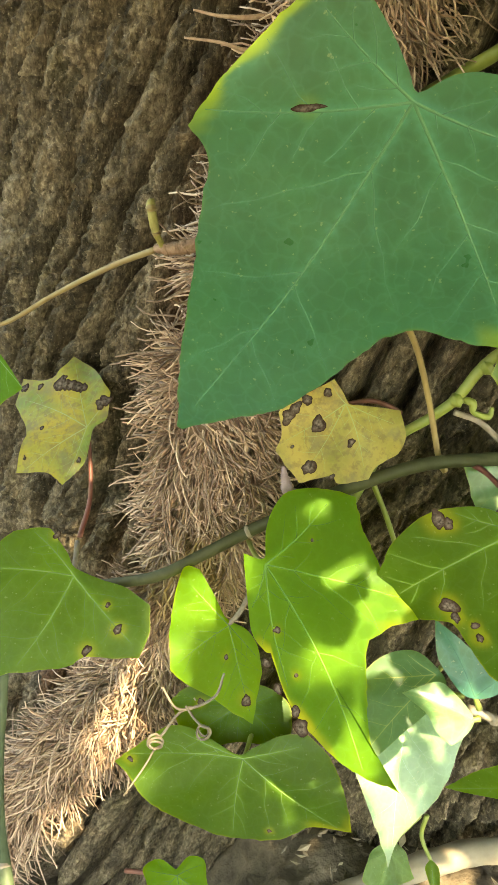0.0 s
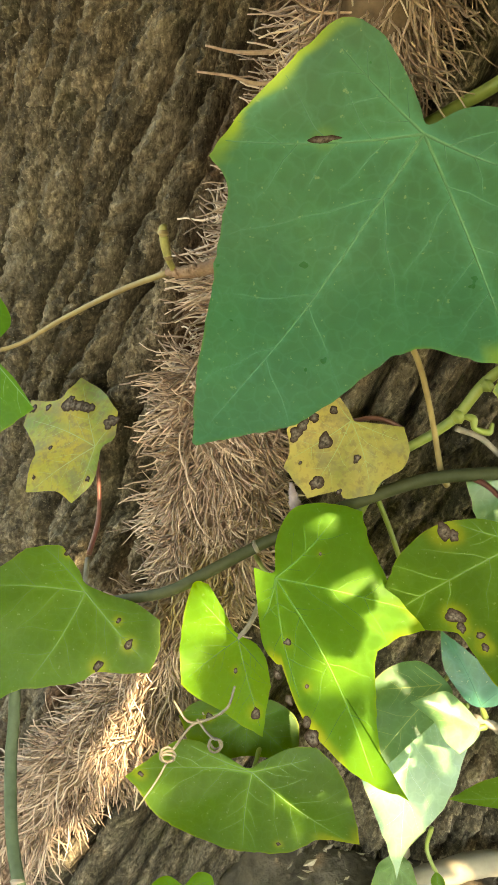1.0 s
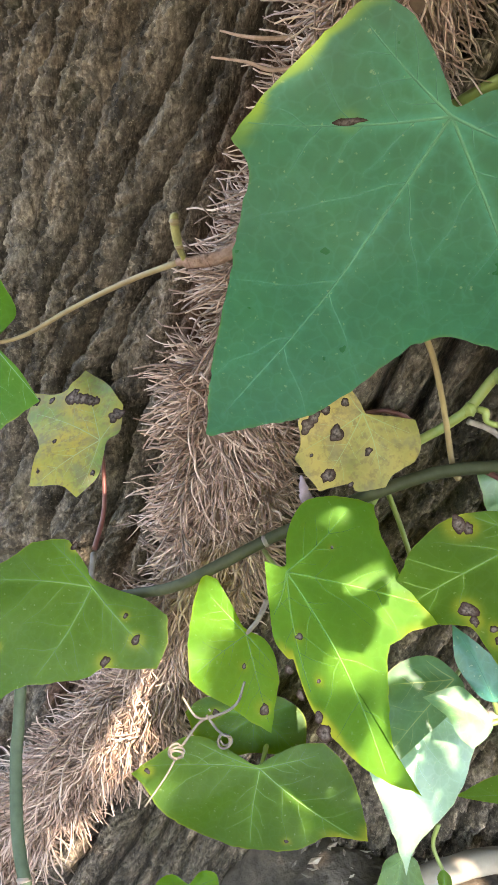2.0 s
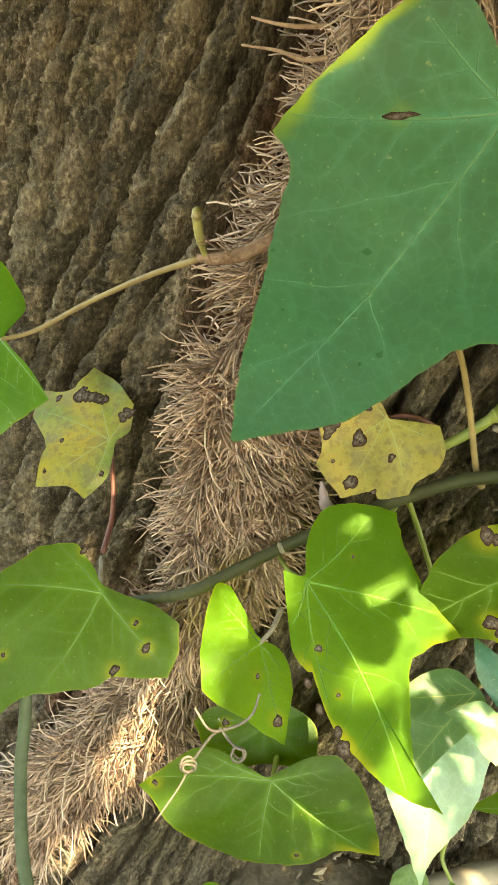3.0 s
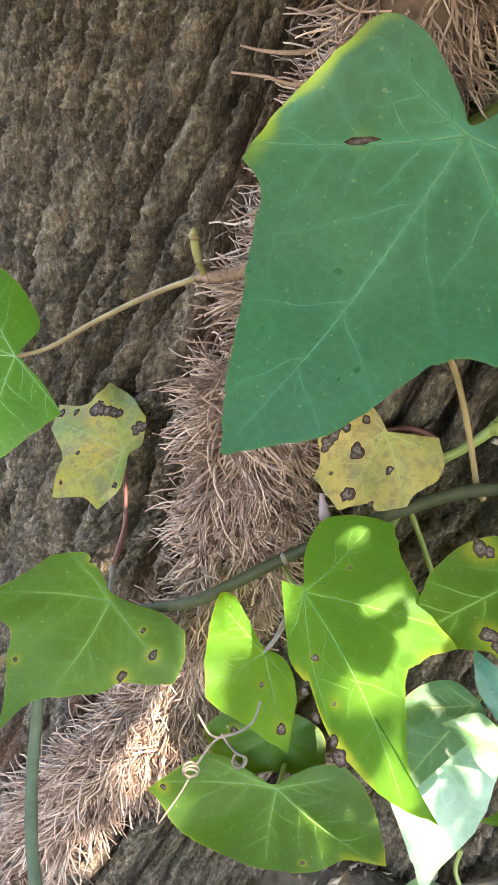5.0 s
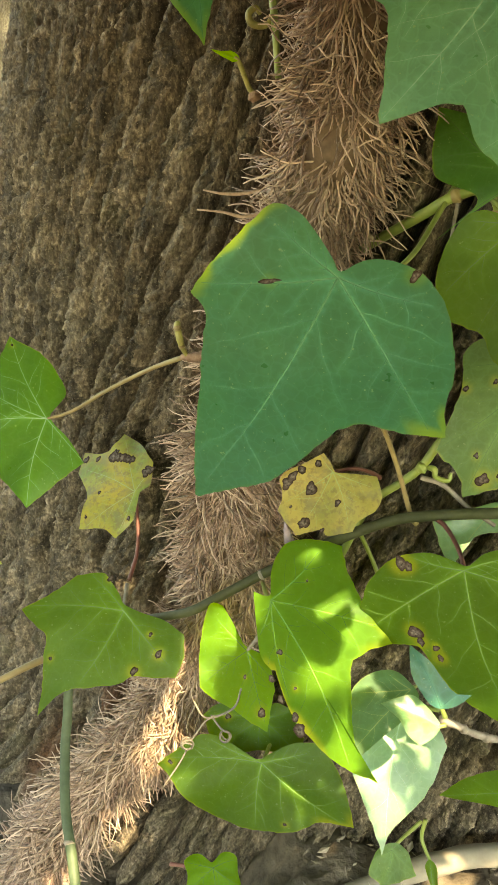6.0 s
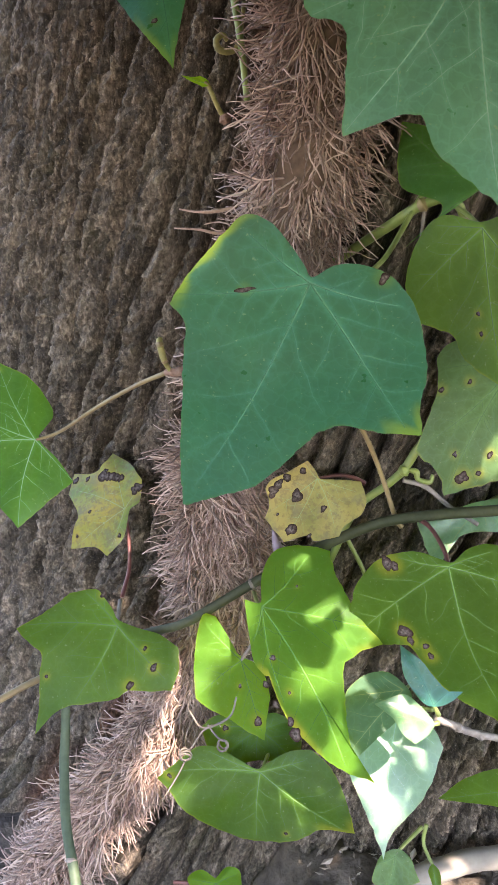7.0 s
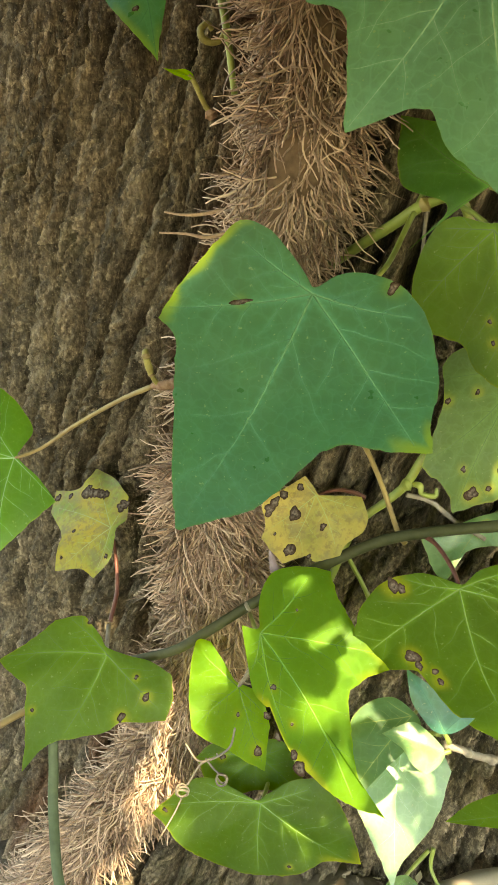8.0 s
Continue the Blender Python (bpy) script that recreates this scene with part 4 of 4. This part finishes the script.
leaf((0.0401, 0.4112, 0.1373), (0.795, -0.313, -0.519), (0.124, -0.754, 0.645),
     [(-157, 2.1), (-141, 2.8, 1), (-99, 2.5), (-48, 1.4), (-2, 2.6, 1), (37, 2.0), (81, 1.1), (177, 0.6)],
     LEAF_MID, "green ivy leaf partly covered by others",
     stalk=[(0.039, 0.418, 0.140)],
     spots=[(-141, 1.6, 2.2)], seed=59)
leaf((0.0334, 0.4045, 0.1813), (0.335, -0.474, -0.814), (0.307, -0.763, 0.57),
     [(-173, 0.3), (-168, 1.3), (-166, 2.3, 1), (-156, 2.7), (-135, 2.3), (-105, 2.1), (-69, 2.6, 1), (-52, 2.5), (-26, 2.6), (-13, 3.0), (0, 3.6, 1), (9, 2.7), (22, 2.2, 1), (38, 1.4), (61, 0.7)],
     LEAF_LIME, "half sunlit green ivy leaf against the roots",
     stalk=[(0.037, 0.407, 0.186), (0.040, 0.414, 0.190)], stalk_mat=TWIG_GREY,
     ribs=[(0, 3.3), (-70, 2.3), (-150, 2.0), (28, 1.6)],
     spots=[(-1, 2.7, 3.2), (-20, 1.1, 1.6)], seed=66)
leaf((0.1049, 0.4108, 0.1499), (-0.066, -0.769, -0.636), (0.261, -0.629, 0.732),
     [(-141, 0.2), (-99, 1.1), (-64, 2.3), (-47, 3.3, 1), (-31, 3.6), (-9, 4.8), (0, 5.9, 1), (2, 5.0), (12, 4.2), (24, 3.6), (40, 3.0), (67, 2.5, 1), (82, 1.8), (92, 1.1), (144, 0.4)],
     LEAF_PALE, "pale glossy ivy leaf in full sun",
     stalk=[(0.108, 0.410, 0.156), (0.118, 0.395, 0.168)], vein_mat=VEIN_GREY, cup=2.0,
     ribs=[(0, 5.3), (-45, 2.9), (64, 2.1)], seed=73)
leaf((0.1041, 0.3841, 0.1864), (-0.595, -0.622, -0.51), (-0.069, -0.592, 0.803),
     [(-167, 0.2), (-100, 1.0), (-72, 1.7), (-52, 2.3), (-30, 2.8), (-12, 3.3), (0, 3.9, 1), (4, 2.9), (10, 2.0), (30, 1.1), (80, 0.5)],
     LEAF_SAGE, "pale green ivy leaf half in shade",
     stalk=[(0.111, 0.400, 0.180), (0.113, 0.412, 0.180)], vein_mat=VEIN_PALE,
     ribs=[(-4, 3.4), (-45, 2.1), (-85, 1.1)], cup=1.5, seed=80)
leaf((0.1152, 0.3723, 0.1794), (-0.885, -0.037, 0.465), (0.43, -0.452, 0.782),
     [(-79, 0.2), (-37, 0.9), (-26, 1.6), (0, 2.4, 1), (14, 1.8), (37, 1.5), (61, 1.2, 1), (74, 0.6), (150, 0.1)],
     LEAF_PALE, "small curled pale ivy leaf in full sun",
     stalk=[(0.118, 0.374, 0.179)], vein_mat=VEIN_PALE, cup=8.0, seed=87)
leaf((0.1156, 0.3760, 0.1859), (-0.502, 0.623, 0.6), (-0.357, -0.781, 0.512),
     [(-123, 0.3), (-103, 0.9), (-94, 1.4, 1), (-48, 1.2), (-13, 1.9), (0, 2.7, 1), (17, 1.7), (30, 0.9), (60, 0.3)],
     LEAF_DARK, "small folded blue-green ivy leaf",
     stalk=[(0.118, 0.376, 0.181)], ribs=[(-2, 2.3), (-80, 1.1)], seed=94)
leaf((0.1705, 0.3980, 0.1269), (-0.803, 0.238, -0.547), (-0.400, -0.895, 0.197),
     [(-114, 0.7), (-35, 2.0), (-14, 3.8), (0, 5.7, 1), (14, 2.7), (47, 1.6), (149, 0.7)],
     LEAF_MID, "long shaded green ivy leaf near the soil",
     stalk=[(0.178, 0.392, 0.136)], seed=101)
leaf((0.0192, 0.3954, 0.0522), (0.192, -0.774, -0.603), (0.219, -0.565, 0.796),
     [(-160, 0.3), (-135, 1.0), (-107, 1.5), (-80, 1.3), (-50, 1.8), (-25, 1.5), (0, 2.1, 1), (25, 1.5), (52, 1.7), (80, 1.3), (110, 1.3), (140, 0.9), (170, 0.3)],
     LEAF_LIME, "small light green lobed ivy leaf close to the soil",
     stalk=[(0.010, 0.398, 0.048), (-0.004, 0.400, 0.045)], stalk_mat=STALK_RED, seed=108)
leaf((0.1075, 0.4079, 0.0661), (-0.172, -0.877, -0.449), (0.532, -0.467, 0.707),
     [(-79, 0.7), (-38, 1.8), (0, 1.7, 1), (73, 1.9, 1), (131, 0.6)],
     LEAF_OLIVE, "small dull green ivy leaf over the root",
     stalk=[(0.112, 0.414, 0.067), (0.122, 0.423, 0.071)], seed=115)
leaf((0.1199, 0.3825, 0.3732), (0.205, -0.071, -0.976), (0.116, -0.989, 0.096),
     [(-170, 0.2), (-120, 1.3), (-96, 2.0), (-67, 2.9), (-44, 3.6), (-23, 3.6), (-15, 4.4), (0, 5.5, 1), (27, 4.6, 1), (53, 2.9), (96, 1.2)],
     LEAF_MID, "glossy dark green ivy leaf with a few spots",
     stalk=[(0.117, 0.405, 0.376), (0.111, 0.427, 0.379)],
     spots=[(-8, 3.5, 1.6), (-10, 2.8, 1.2)], bend=1.5, cup=3.0, seed=122)
leaf((0.1429, 0.4132, 0.3206), (-0.444, -0.466, -0.765), (0.124, -0.878, 0.463),
     [(-152, 0.2), (-90, 1.8), (-68, 3.0), (-40, 3.4), (-20, 5.3, 1), (-7, 5.3), (0, 5.9, 1), (14, 4.9), (36, 4.3, 1), (68, 3.4), (119, 1.6)],
     LEAF_OLIVE, "dull olive ivy leaf with purple-brown spots",
     stalk=[(0.153, 0.433, 0.325)],
     spots=[(-40, 3.2, 2.2), (-37, 2.1, 2.2), (-6, 4.4, 1.8), (3, 5.0, 4.0), (9, 4.6, 2.2), (11, 3.8, 2.4)], cup=1.5, seed=129)
leaf((0.1235, 0.4112, 0.3836), (-0.813, -0.087, -0.576), (-0.220, -0.870, 0.441),
     [(-149, 0.3), (-112, 1.4), (-91, 2.9), (-80, 4.3, 1), (-44, 3.0), (-11, 1.5), (0, 3.3, 1)],
     LEAF_GREEN, "dark green ivy leaf behind others",
     stalk=[(0.127, 0.414, 0.382)], cup=2.0, seed=136)
leaf((0.1120, 0.3860, 0.4549), (-0.560, -0.363, -0.745), (-0.006, -0.897, 0.441),
     [(-113, 0.2), (-94, 2.1), (-74, 4.1), (-53, 5.2), (-34, 5.3, 1), (-22, 4.6), (0, 6.8, 1), (16, 5.5), (25, 6.5), (40, 7.9, 1), (54, 5.0), (96, 2.9), (156, 1.5)],
     LEAF_SOFT, "large glossy bluish green ivy leaf",
     stalk=[(0.118, 0.407, 0.465), (0.125, 0.447, 0.481)], vein_mat=VEIN_GREY, bend=0.6, cup=1.0, seed=143)
leaf((0.0082, 0.4050, 0.4669), (0.240, -0.577, -0.781), (-0.126, -0.816, 0.564),
     [(-131, 1.5), (-95, 2.2, 1), (-40, 2.4), (-12, 3.9), (0, 5.6, 1), (14, 3.3), (36, 2.6, 1), (98, 1.3), (171, 0.1)],
     LEAF_DARK, "pointed dark green ivy leaf hanging over the bark",
     stalk=[(0.001, 0.430, 0.477), (-0.005, 0.469, 0.494)],
     spots=[(-4, 3.8, 1.8)], pale=[(-6, 10, 0.5)], bend=1.0, cup=3.0, seed=150)
leaf((0.1374, 0.4323, 0.2491), (-0.626, -0.492, -0.605), (0.058, -0.803, 0.593),
     [(-100, 0.2), (-35, 1.8), (-34, 2.9, 1), (-8, 3.1), (5, 3.2, 1), (9, 1.5), (104, 2.2), (140, 1.8)],
     LEAF_PALE, "pale ivy leaf behind the green climbing stem",
     stalk=[(0.149, 0.445, 0.249)], vein_mat=VEIN_PALE, seed=157)

# ---- climbing stems, stalks, buds and tendrils ----
def stem_thing(name, label, category, points, radii, mat, **more):
    """A stem or twig of its own, with its nodes as parts."""
    holder = new(name)
    holder.matrix_basis = pose(*points[0])
    inv = holder.matrix_basis.inverted()
    tagged(holder, label, category)
    tube(more.get("part", "shaft"), points, radii, mat, holder, sides=12, steps=10, inverse=inv, lumps=more.get("lumps", 0.03))
    for i, (at, size) in enumerate(more.get("nodes", ())):
        ring = [Vector(at) + Vector(d) * size for d in more.get("along", ((-0.6, 0, -0.4), (0, 0, 0), (0.6, 0, 0.4)))]
        tube("node", ring, [size * 0.6, size, size * 0.6], more.get("node_mat", mat), holder, sides=10, steps=5, inverse=inv)
    return holder, inv


stem_thing("climbing_stem", "smooth dark green climbing stem winding across the roots", "stem",
           [(-0.052, 0.435, 0.152), (-0.028, 0.432, 0.170), (-0.012, 0.420, 0.183), (0.006, 0.414, 0.193), (0.022, 0.416, 0.203), (0.038, 0.419, 0.213), (0.054, 0.418, 0.224),
            (0.069, 0.416, 0.235), (0.093, 0.417, 0.2465), (0.117, 0.416, 0.252), (0.16, 0.418, 0.257), (0.24, 0.45, 0.26)],
           [0.0018, 0.0019, 0.0021, 0.0022, 0.0022, 0.0023, 0.0023, 0.0023, 0.0024, 0.0024], CLIMBER,
           nodes=[((0.0375, 0.4188, 0.2127), 0.00255)], node_mat=TWIG_GREY, lumps=0.02)
stem_thing("ivy_shoot", "yellow-green young ivy shoot running over the bark", "stem",
           [(0.072, 0.4250, 0.222), (0.083, 0.4300, 0.246), (0.096, 0.4290, 0.259), (0.103, 0.4280, 0.267), (0.110, 0.4290, 0.279), (0.118, 0.4290, 0.287), (0.135, 0.4320, 0.296), (0.18, 0.4420, 0.30)],
           [0.0016, 0.0018, 0.0019, 0.0021], STALK_GREEN, nodes=[((0.103, 0.4270, 0.267), 0.0028), ((0.111, 0.4280, 0.279), 0.0027)])
stem_thing("dry_twig", "thin grey dry twig on the bark", "twig",
           [(0.103, 0.4260, 0.263), (0.113, 0.4280, 0.259), (0.123, 0.4240, 0.252), (0.135, 0.4220, 0.245)], [0.0011, 0.0009], TWIG_GREY)
stem_thing("leaf_bud", "curled pale green ivy bud", "bud",
           [(0.104, 0.4280, 0.267), (0.108, 0.4260, 0.267), (0.109, 0.4250, 0.264), (0.114, 0.4250, 0.263), (0.115, 0.4260, 0.266)], [0.0009, 0.0015, 0.001, 0.0012, 0.0006], STALK_GREEN)
stem_thing("leaf_stalk", "bare pale tan leaf stalk hanging before the bark", "stalk",
           [(0.080, 0.412, 0.297), (0.086, 0.417, 0.286), (0.093, 0.421, 0.268), (0.100, 0.423, 0.247), (0.103, 0.423, 0.242)], [0.0010, 0.0010, 0.0012], STALK_TAN)
stem_thing("leaf_stalk", "short green leaf stalk under the climbing stem", "stalk",
           [(0.079, 0.428, 0.234), (0.083, 0.428, 0.226), (0.087, 0.427, 0.218), (0.092, 0.424, 0.207), (0.096, 0.427, 0.197), (0.098, 0.440, 0.190)], [0.0010, 0.0009], STALK_GREEN)
stem_thing("climbing_stem", "smooth grey-green upright stem with a pale scar", "stem",
           [(-0.045, 0.390, 0.168), (-0.0445, 0.383, 0.152), (-0.044, 0.376, 0.140), (-0.039, 0.359, 0.124), (-0.032, 0.345, 0.113), (-0.026, 0.333, 0.101), (-0.015, 0.315, 0.075), (-0.01, 0.31, 0.02)],
           [0.0021, 0.0022, 0.0022, 0.0023, 0.0023], REED, nodes=[((-0.034, 0.3485, 0.116), 0.0026)], along=((0, 0.5, 0.45), (0, 0, 0), (0.1, -0.5, -0.45)), node_mat=TWIG_GREY, lumps=0.02)
stem_thing("ivy_spur", "short reddish brown ivy spur with ringed bark", "twig",
           [(0.0006, 0.4300, 0.3085), (0.0066, 0.4275, 0.3095), (0.0136, 0.4265, 0.3115), (0.0206, 0.4270, 0.3155), (0.0276, 0.4290, 0.3195), (0.0336, 0.436, 0.324)], [0.0012, 0.0021, 0.0023, 0.0022, 0.0024, 0.002], SPUR,
           nodes=[((0.0046, 0.4280, 0.3090), 0.0022), ((0.0106, 0.4268, 0.3105), 0.0026), ((0.0151, 0.4266, 0.3120), 0.0025), ((0.0236, 0.4280, 0.3172), 0.0027)], node_mat=SPUR, lumps=0.10)
stem_thing("leaf_bud", "yellow-brown upright bud on the spur", "bud",
           [(0.0031, 0.4280, 0.3100), (0.0014, 0.4270, 0.3140), (0.0000, 0.4275, 0.3190), (-0.0006, 0.4280, 0.3225), (0.0000, 0.4290, 0.3238)], [0.0010, 0.0011, 0.0015, 0.0014, 0.0015, 0.0008], BUD,
           nodes=[((-0.0004, 0.4275, 0.3215), 0.0019), ((0.0014, 0.4270, 0.3140), 0.0016)], along=((0, 0, -0.6), (0, 0, 0), (0, 0, 0.6)), node_mat=STALK_TAN)
stem_thing("dry_twig", "pale grey knotty twig in the sun", "twig",
           [(0.118, 0.386, 0.171), (0.125, 0.388, 0.167), (0.133, 0.391, 0.161), (0.147, 0.395, 0.155), (0.17, 0.405, 0.145), (0.22, 0.43, 0.13)], [0.0016, 0.0015, 0.0017, 0.0018], TWIG_GREY,
           nodes=[((0.1285, 0.389, 0.1645), 0.0023), ((0.139, 0.3925, 0.158), 0.0024)], lumps=0.1)
stem_thing("leaf_stalk", "tan leaf stalk reaching behind a leaf", "stalk",
           [(-0.13, 0.37, 0.15), (-0.094, 0.383, 0.155), (-0.086, 0.390, 0.157), (-0.077, 0.396, 0.160), (-0.066, 0.404, 0.163), (-0.05, 0.415, 0.166)], [0.0015, 0.0016, 0.0018], STALK_TAN)
stem_thing("leaf_bud", "pale green bent stalk of an unfolding ivy leaf", "bud",
           [(0.0185, 0.4515, 0.4222), (0.0205, 0.4520, 0.4200), (0.0240, 0.4530, 0.4120), (0.0270, 0.4550, 0.4080)], [0.0008, 0.0010, 0.0010, 0.0013], BUD,
           nodes=[((0.0262, 0.454, 0.4085), 0.0028)], node_mat=SPUR, along=((-0.3, 0, 0.6), (0, 0, 0), (0.3, 0, -0.6)))
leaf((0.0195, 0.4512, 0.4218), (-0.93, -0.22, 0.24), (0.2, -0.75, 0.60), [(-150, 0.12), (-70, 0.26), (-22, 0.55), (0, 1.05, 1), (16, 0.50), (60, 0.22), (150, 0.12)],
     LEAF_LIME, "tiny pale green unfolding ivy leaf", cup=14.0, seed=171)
stem_thing("leaf_bud", "curled pale green ivy shoot tip", "bud",
           [(0.035, 0.452, 0.450), (0.034, 0.450, 0.441), (0.032, 0.449, 0.434), (0.029, 0.448, 0.4325), (0.0255, 0.447, 0.4335), (0.0245, 0.447, 0.4365), (0.027, 0.448, 0.4385), (0.0285, 0.449, 0.4365)],
           [0.0009, 0.0009, 0.0012, 0.0014, 0.0012, 0.0008], BUD)
stem_thing("ivy_shoot", "thin green ivy shoot among the roots", "stem", [(0.029, 0.455, 0.475), (0.031, 0.450, 0.455), (0.034, 0.448, 0.435), (0.036, 0.447, 0.415)], [0.0014, 0.0015, 0.0012], STALK_GREEN)
stem_thing("ivy_shoot", "knotty tan young shoot against the bark", "stem",
           [(0.054, 0.4240, 0.172), (0.062, 0.4220, 0.178), (0.070, 0.4230, 0.1825), (0.078, 0.4220, 0.1885), (0.083, 0.4200, 0.184)], [0.0013, 0.0016, 0.0019, 0.0015, 0.0008], STALK_GREEN,
           nodes=[((0.071, 0.4225, 0.1832), 0.0024), ((0.077, 0.4220, 0.188), 0.0025)], node_mat=STALK_TAN)


def coil(centre, radius, turns, u, v, n=26):
    axis = Vector(u).cross(Vector(v)).normalized()
    return [Vector(centre) + axis * radius * (0.9 * i / n - 0.3) + (Vector(u) * math.cos(a) + Vector(v) * math.sin(a)) * radius * (1 - 0.45 * i / n + 0.1 * math.sin(2.3 * a)) for i in range(n + 1) for a in [turns * 2 * math.pi * i / n]]


tendril = tagged(new("tendril"), "dry brown tendril with tight coils", "tendril")
tube("strand", [(0.034, 0.3830, 0.1785), (0.032, 0.3800, 0.1715), (0.026, 0.3780, 0.1675), (0.019, 0.3780, 0.1655), (0.013, 0.3840, 0.1685)], [0.00042, 0.0005, 0.0004], TENDRIL, tendril)
tube("strand", [(0.022, 0.3780, 0.1670), (0.026, 0.3750, 0.1640), *[tuple(p) for p in coil((0.0288, 0.3730, 0.1610), 0.0027, 2.2, (0, 0.2, 1), (1, 0, 0))]], [0.00045, 0.0004, 0.0004], TENDRIL, tendril, steps=4)
tube("strand", [(0.024, 0.3780, 0.1670), (0.020, 0.3770, 0.1645), (0.017, 0.3750, 0.1605), *[tuple(p) for p in coil((0.0130, 0.3710, 0.1560), 0.0029, 2.6, (0.6, 0.1920, 0.7), (-0.8, 0, 0.6))],
                (0.0125, 0.3700, 0.1530), (0.010, 0.3670, 0.1485), (0.004, 0.3620, 0.1395)], [0.00045, 0.0005, 0.00045, 0.0003], TENDRIL, tendril, steps=4)


stem_thing("ivy_shoot", "knotty brown-green ivy shoot curving over the bark", "stem",
           [(0.072, 0.452, 0.352), (0.094, 0.428, 0.370), (0.104, 0.423, 0.377), (0.115, 0.423, 0.379), (0.120, 0.424, 0.369), (0.115, 0.424, 0.359), (0.107, 0.425, 0.349), (0.099, 0.429, 0.338)],
           [0.0020, 0.0021, 0.0019, 0.0017, 0.0018, 0.0017, 0.0019], STALK_GREEN, nodes=[((0.104, 0.423, 0.377), 0.0029), ((0.1195, 0.424, 0.371), 0.0026), ((0.111, 0.4245, 0.354), 0.0027)], node_mat=STALK_TAN)
stem_thing("leaf_bud", "small curled pale bud beside the shoot", "bud",
           [(0.099, 0.426, 0.337), (0.103, 0.424, 0.337), (0.106, 0.423, 0.335), (0.106, 0.423, 0.331)], [0.0008, 0.0015, 0.0012, 0.0005], BUD)
stem_thing("dry_twig", "thin grey twig hanging from the shoot", "twig", [(0.105, 0.424, 0.378), (0.104, 0.423, 0.362), (0.103, 0.424, 0.349), (0.099, 0.427, 0.337)], [0.0007, 0.0006, 0.0005], TWIG_GREY)
stem_thing("bud_scale", "withered purple-grey bud scale by the climbing stem", "bud",
           [(0.0475, 0.4160, 0.2420), (0.0490, 0.4135, 0.2370), (0.0515, 0.4125, 0.2320), (0.0540, 0.4130, 0.2285)], [0.0005, 0.0016, 0.0022, 0.0016, 0.0003], SCALE, lumps=0.25)
stem_thing("leaf_bud", "short tan bud under the climbing stem", "bud",
           [(0.0530, 0.4190, 0.2250), (0.0570, 0.4170, 0.2210), (0.0595, 0.4160, 0.2180), (0.0605, 0.4155, 0.2150)], [0.0012, 0.0017, 0.0013, 0.0008], STALK_TAN, lumps=0.12)
# single long roots that reach out over the bark
for pts in ([(0.032, 0.4290, 0.376), (0.025, 0.4260, 0.375), (0.018, 0.4250, 0.375), (0.011, 0.4260, 0.376)], [(0.033, 0.4260, 0.368), (0.026, 0.4240, 0.367), (0.019, 0.4230, 0.3685), (0.009, 0.4240, 0.369)],
            [(0.08, 0.4170, 0.30), (0.093, 0.4120, 0.315), (0.105, 0.4100, 0.325)], [(0.075, 0.4120, 0.33), (0.09, 0.4070, 0.322), (0.104, 0.4050, 0.316)]):
    stem_thing("loose_root", "single dry aerial root reaching over the bark", "root", pts, [0.0008, 0.0006, 0.0003], ROOTLET, part="strand")

# narrow upright leaf by the root
leaf((0.1265, 0.4060, 0.062), (0.25, -0.5, -0.8), (-0.5, -0.75, 0.4), [(-150, 0.2), (-60, 0.4), (-12, 0.9), (0, 1.7, 1), (12, 0.9), (60, 0.35), (150, 0.2)],
     LEAF_MID, "narrow folded young leaf in the sun", stalk=[(0.122, 0.4140, 0.069), (0.123, 0.4170, 0.079)], seed=88)
leaf((-0.0830, 0.3900, 0.2260), (0.97, -0.20, 0.10), (0.1, -0.8, 0.6), [(-150, 0.5), (-70, 1.2, 1), (-30, 0.9), (0, 1.4, 1), (30, 0.9), (75, 1.2, 1), (150, 0.5)],
     LEAF_YELLOW, "small yellow-green ivy leaf beside the bark", stalk=[(-0.090, 0.400, 0.222), (-0.100, 0.430, 0.215)], vein_mat=VEIN_PALE, seed=164)
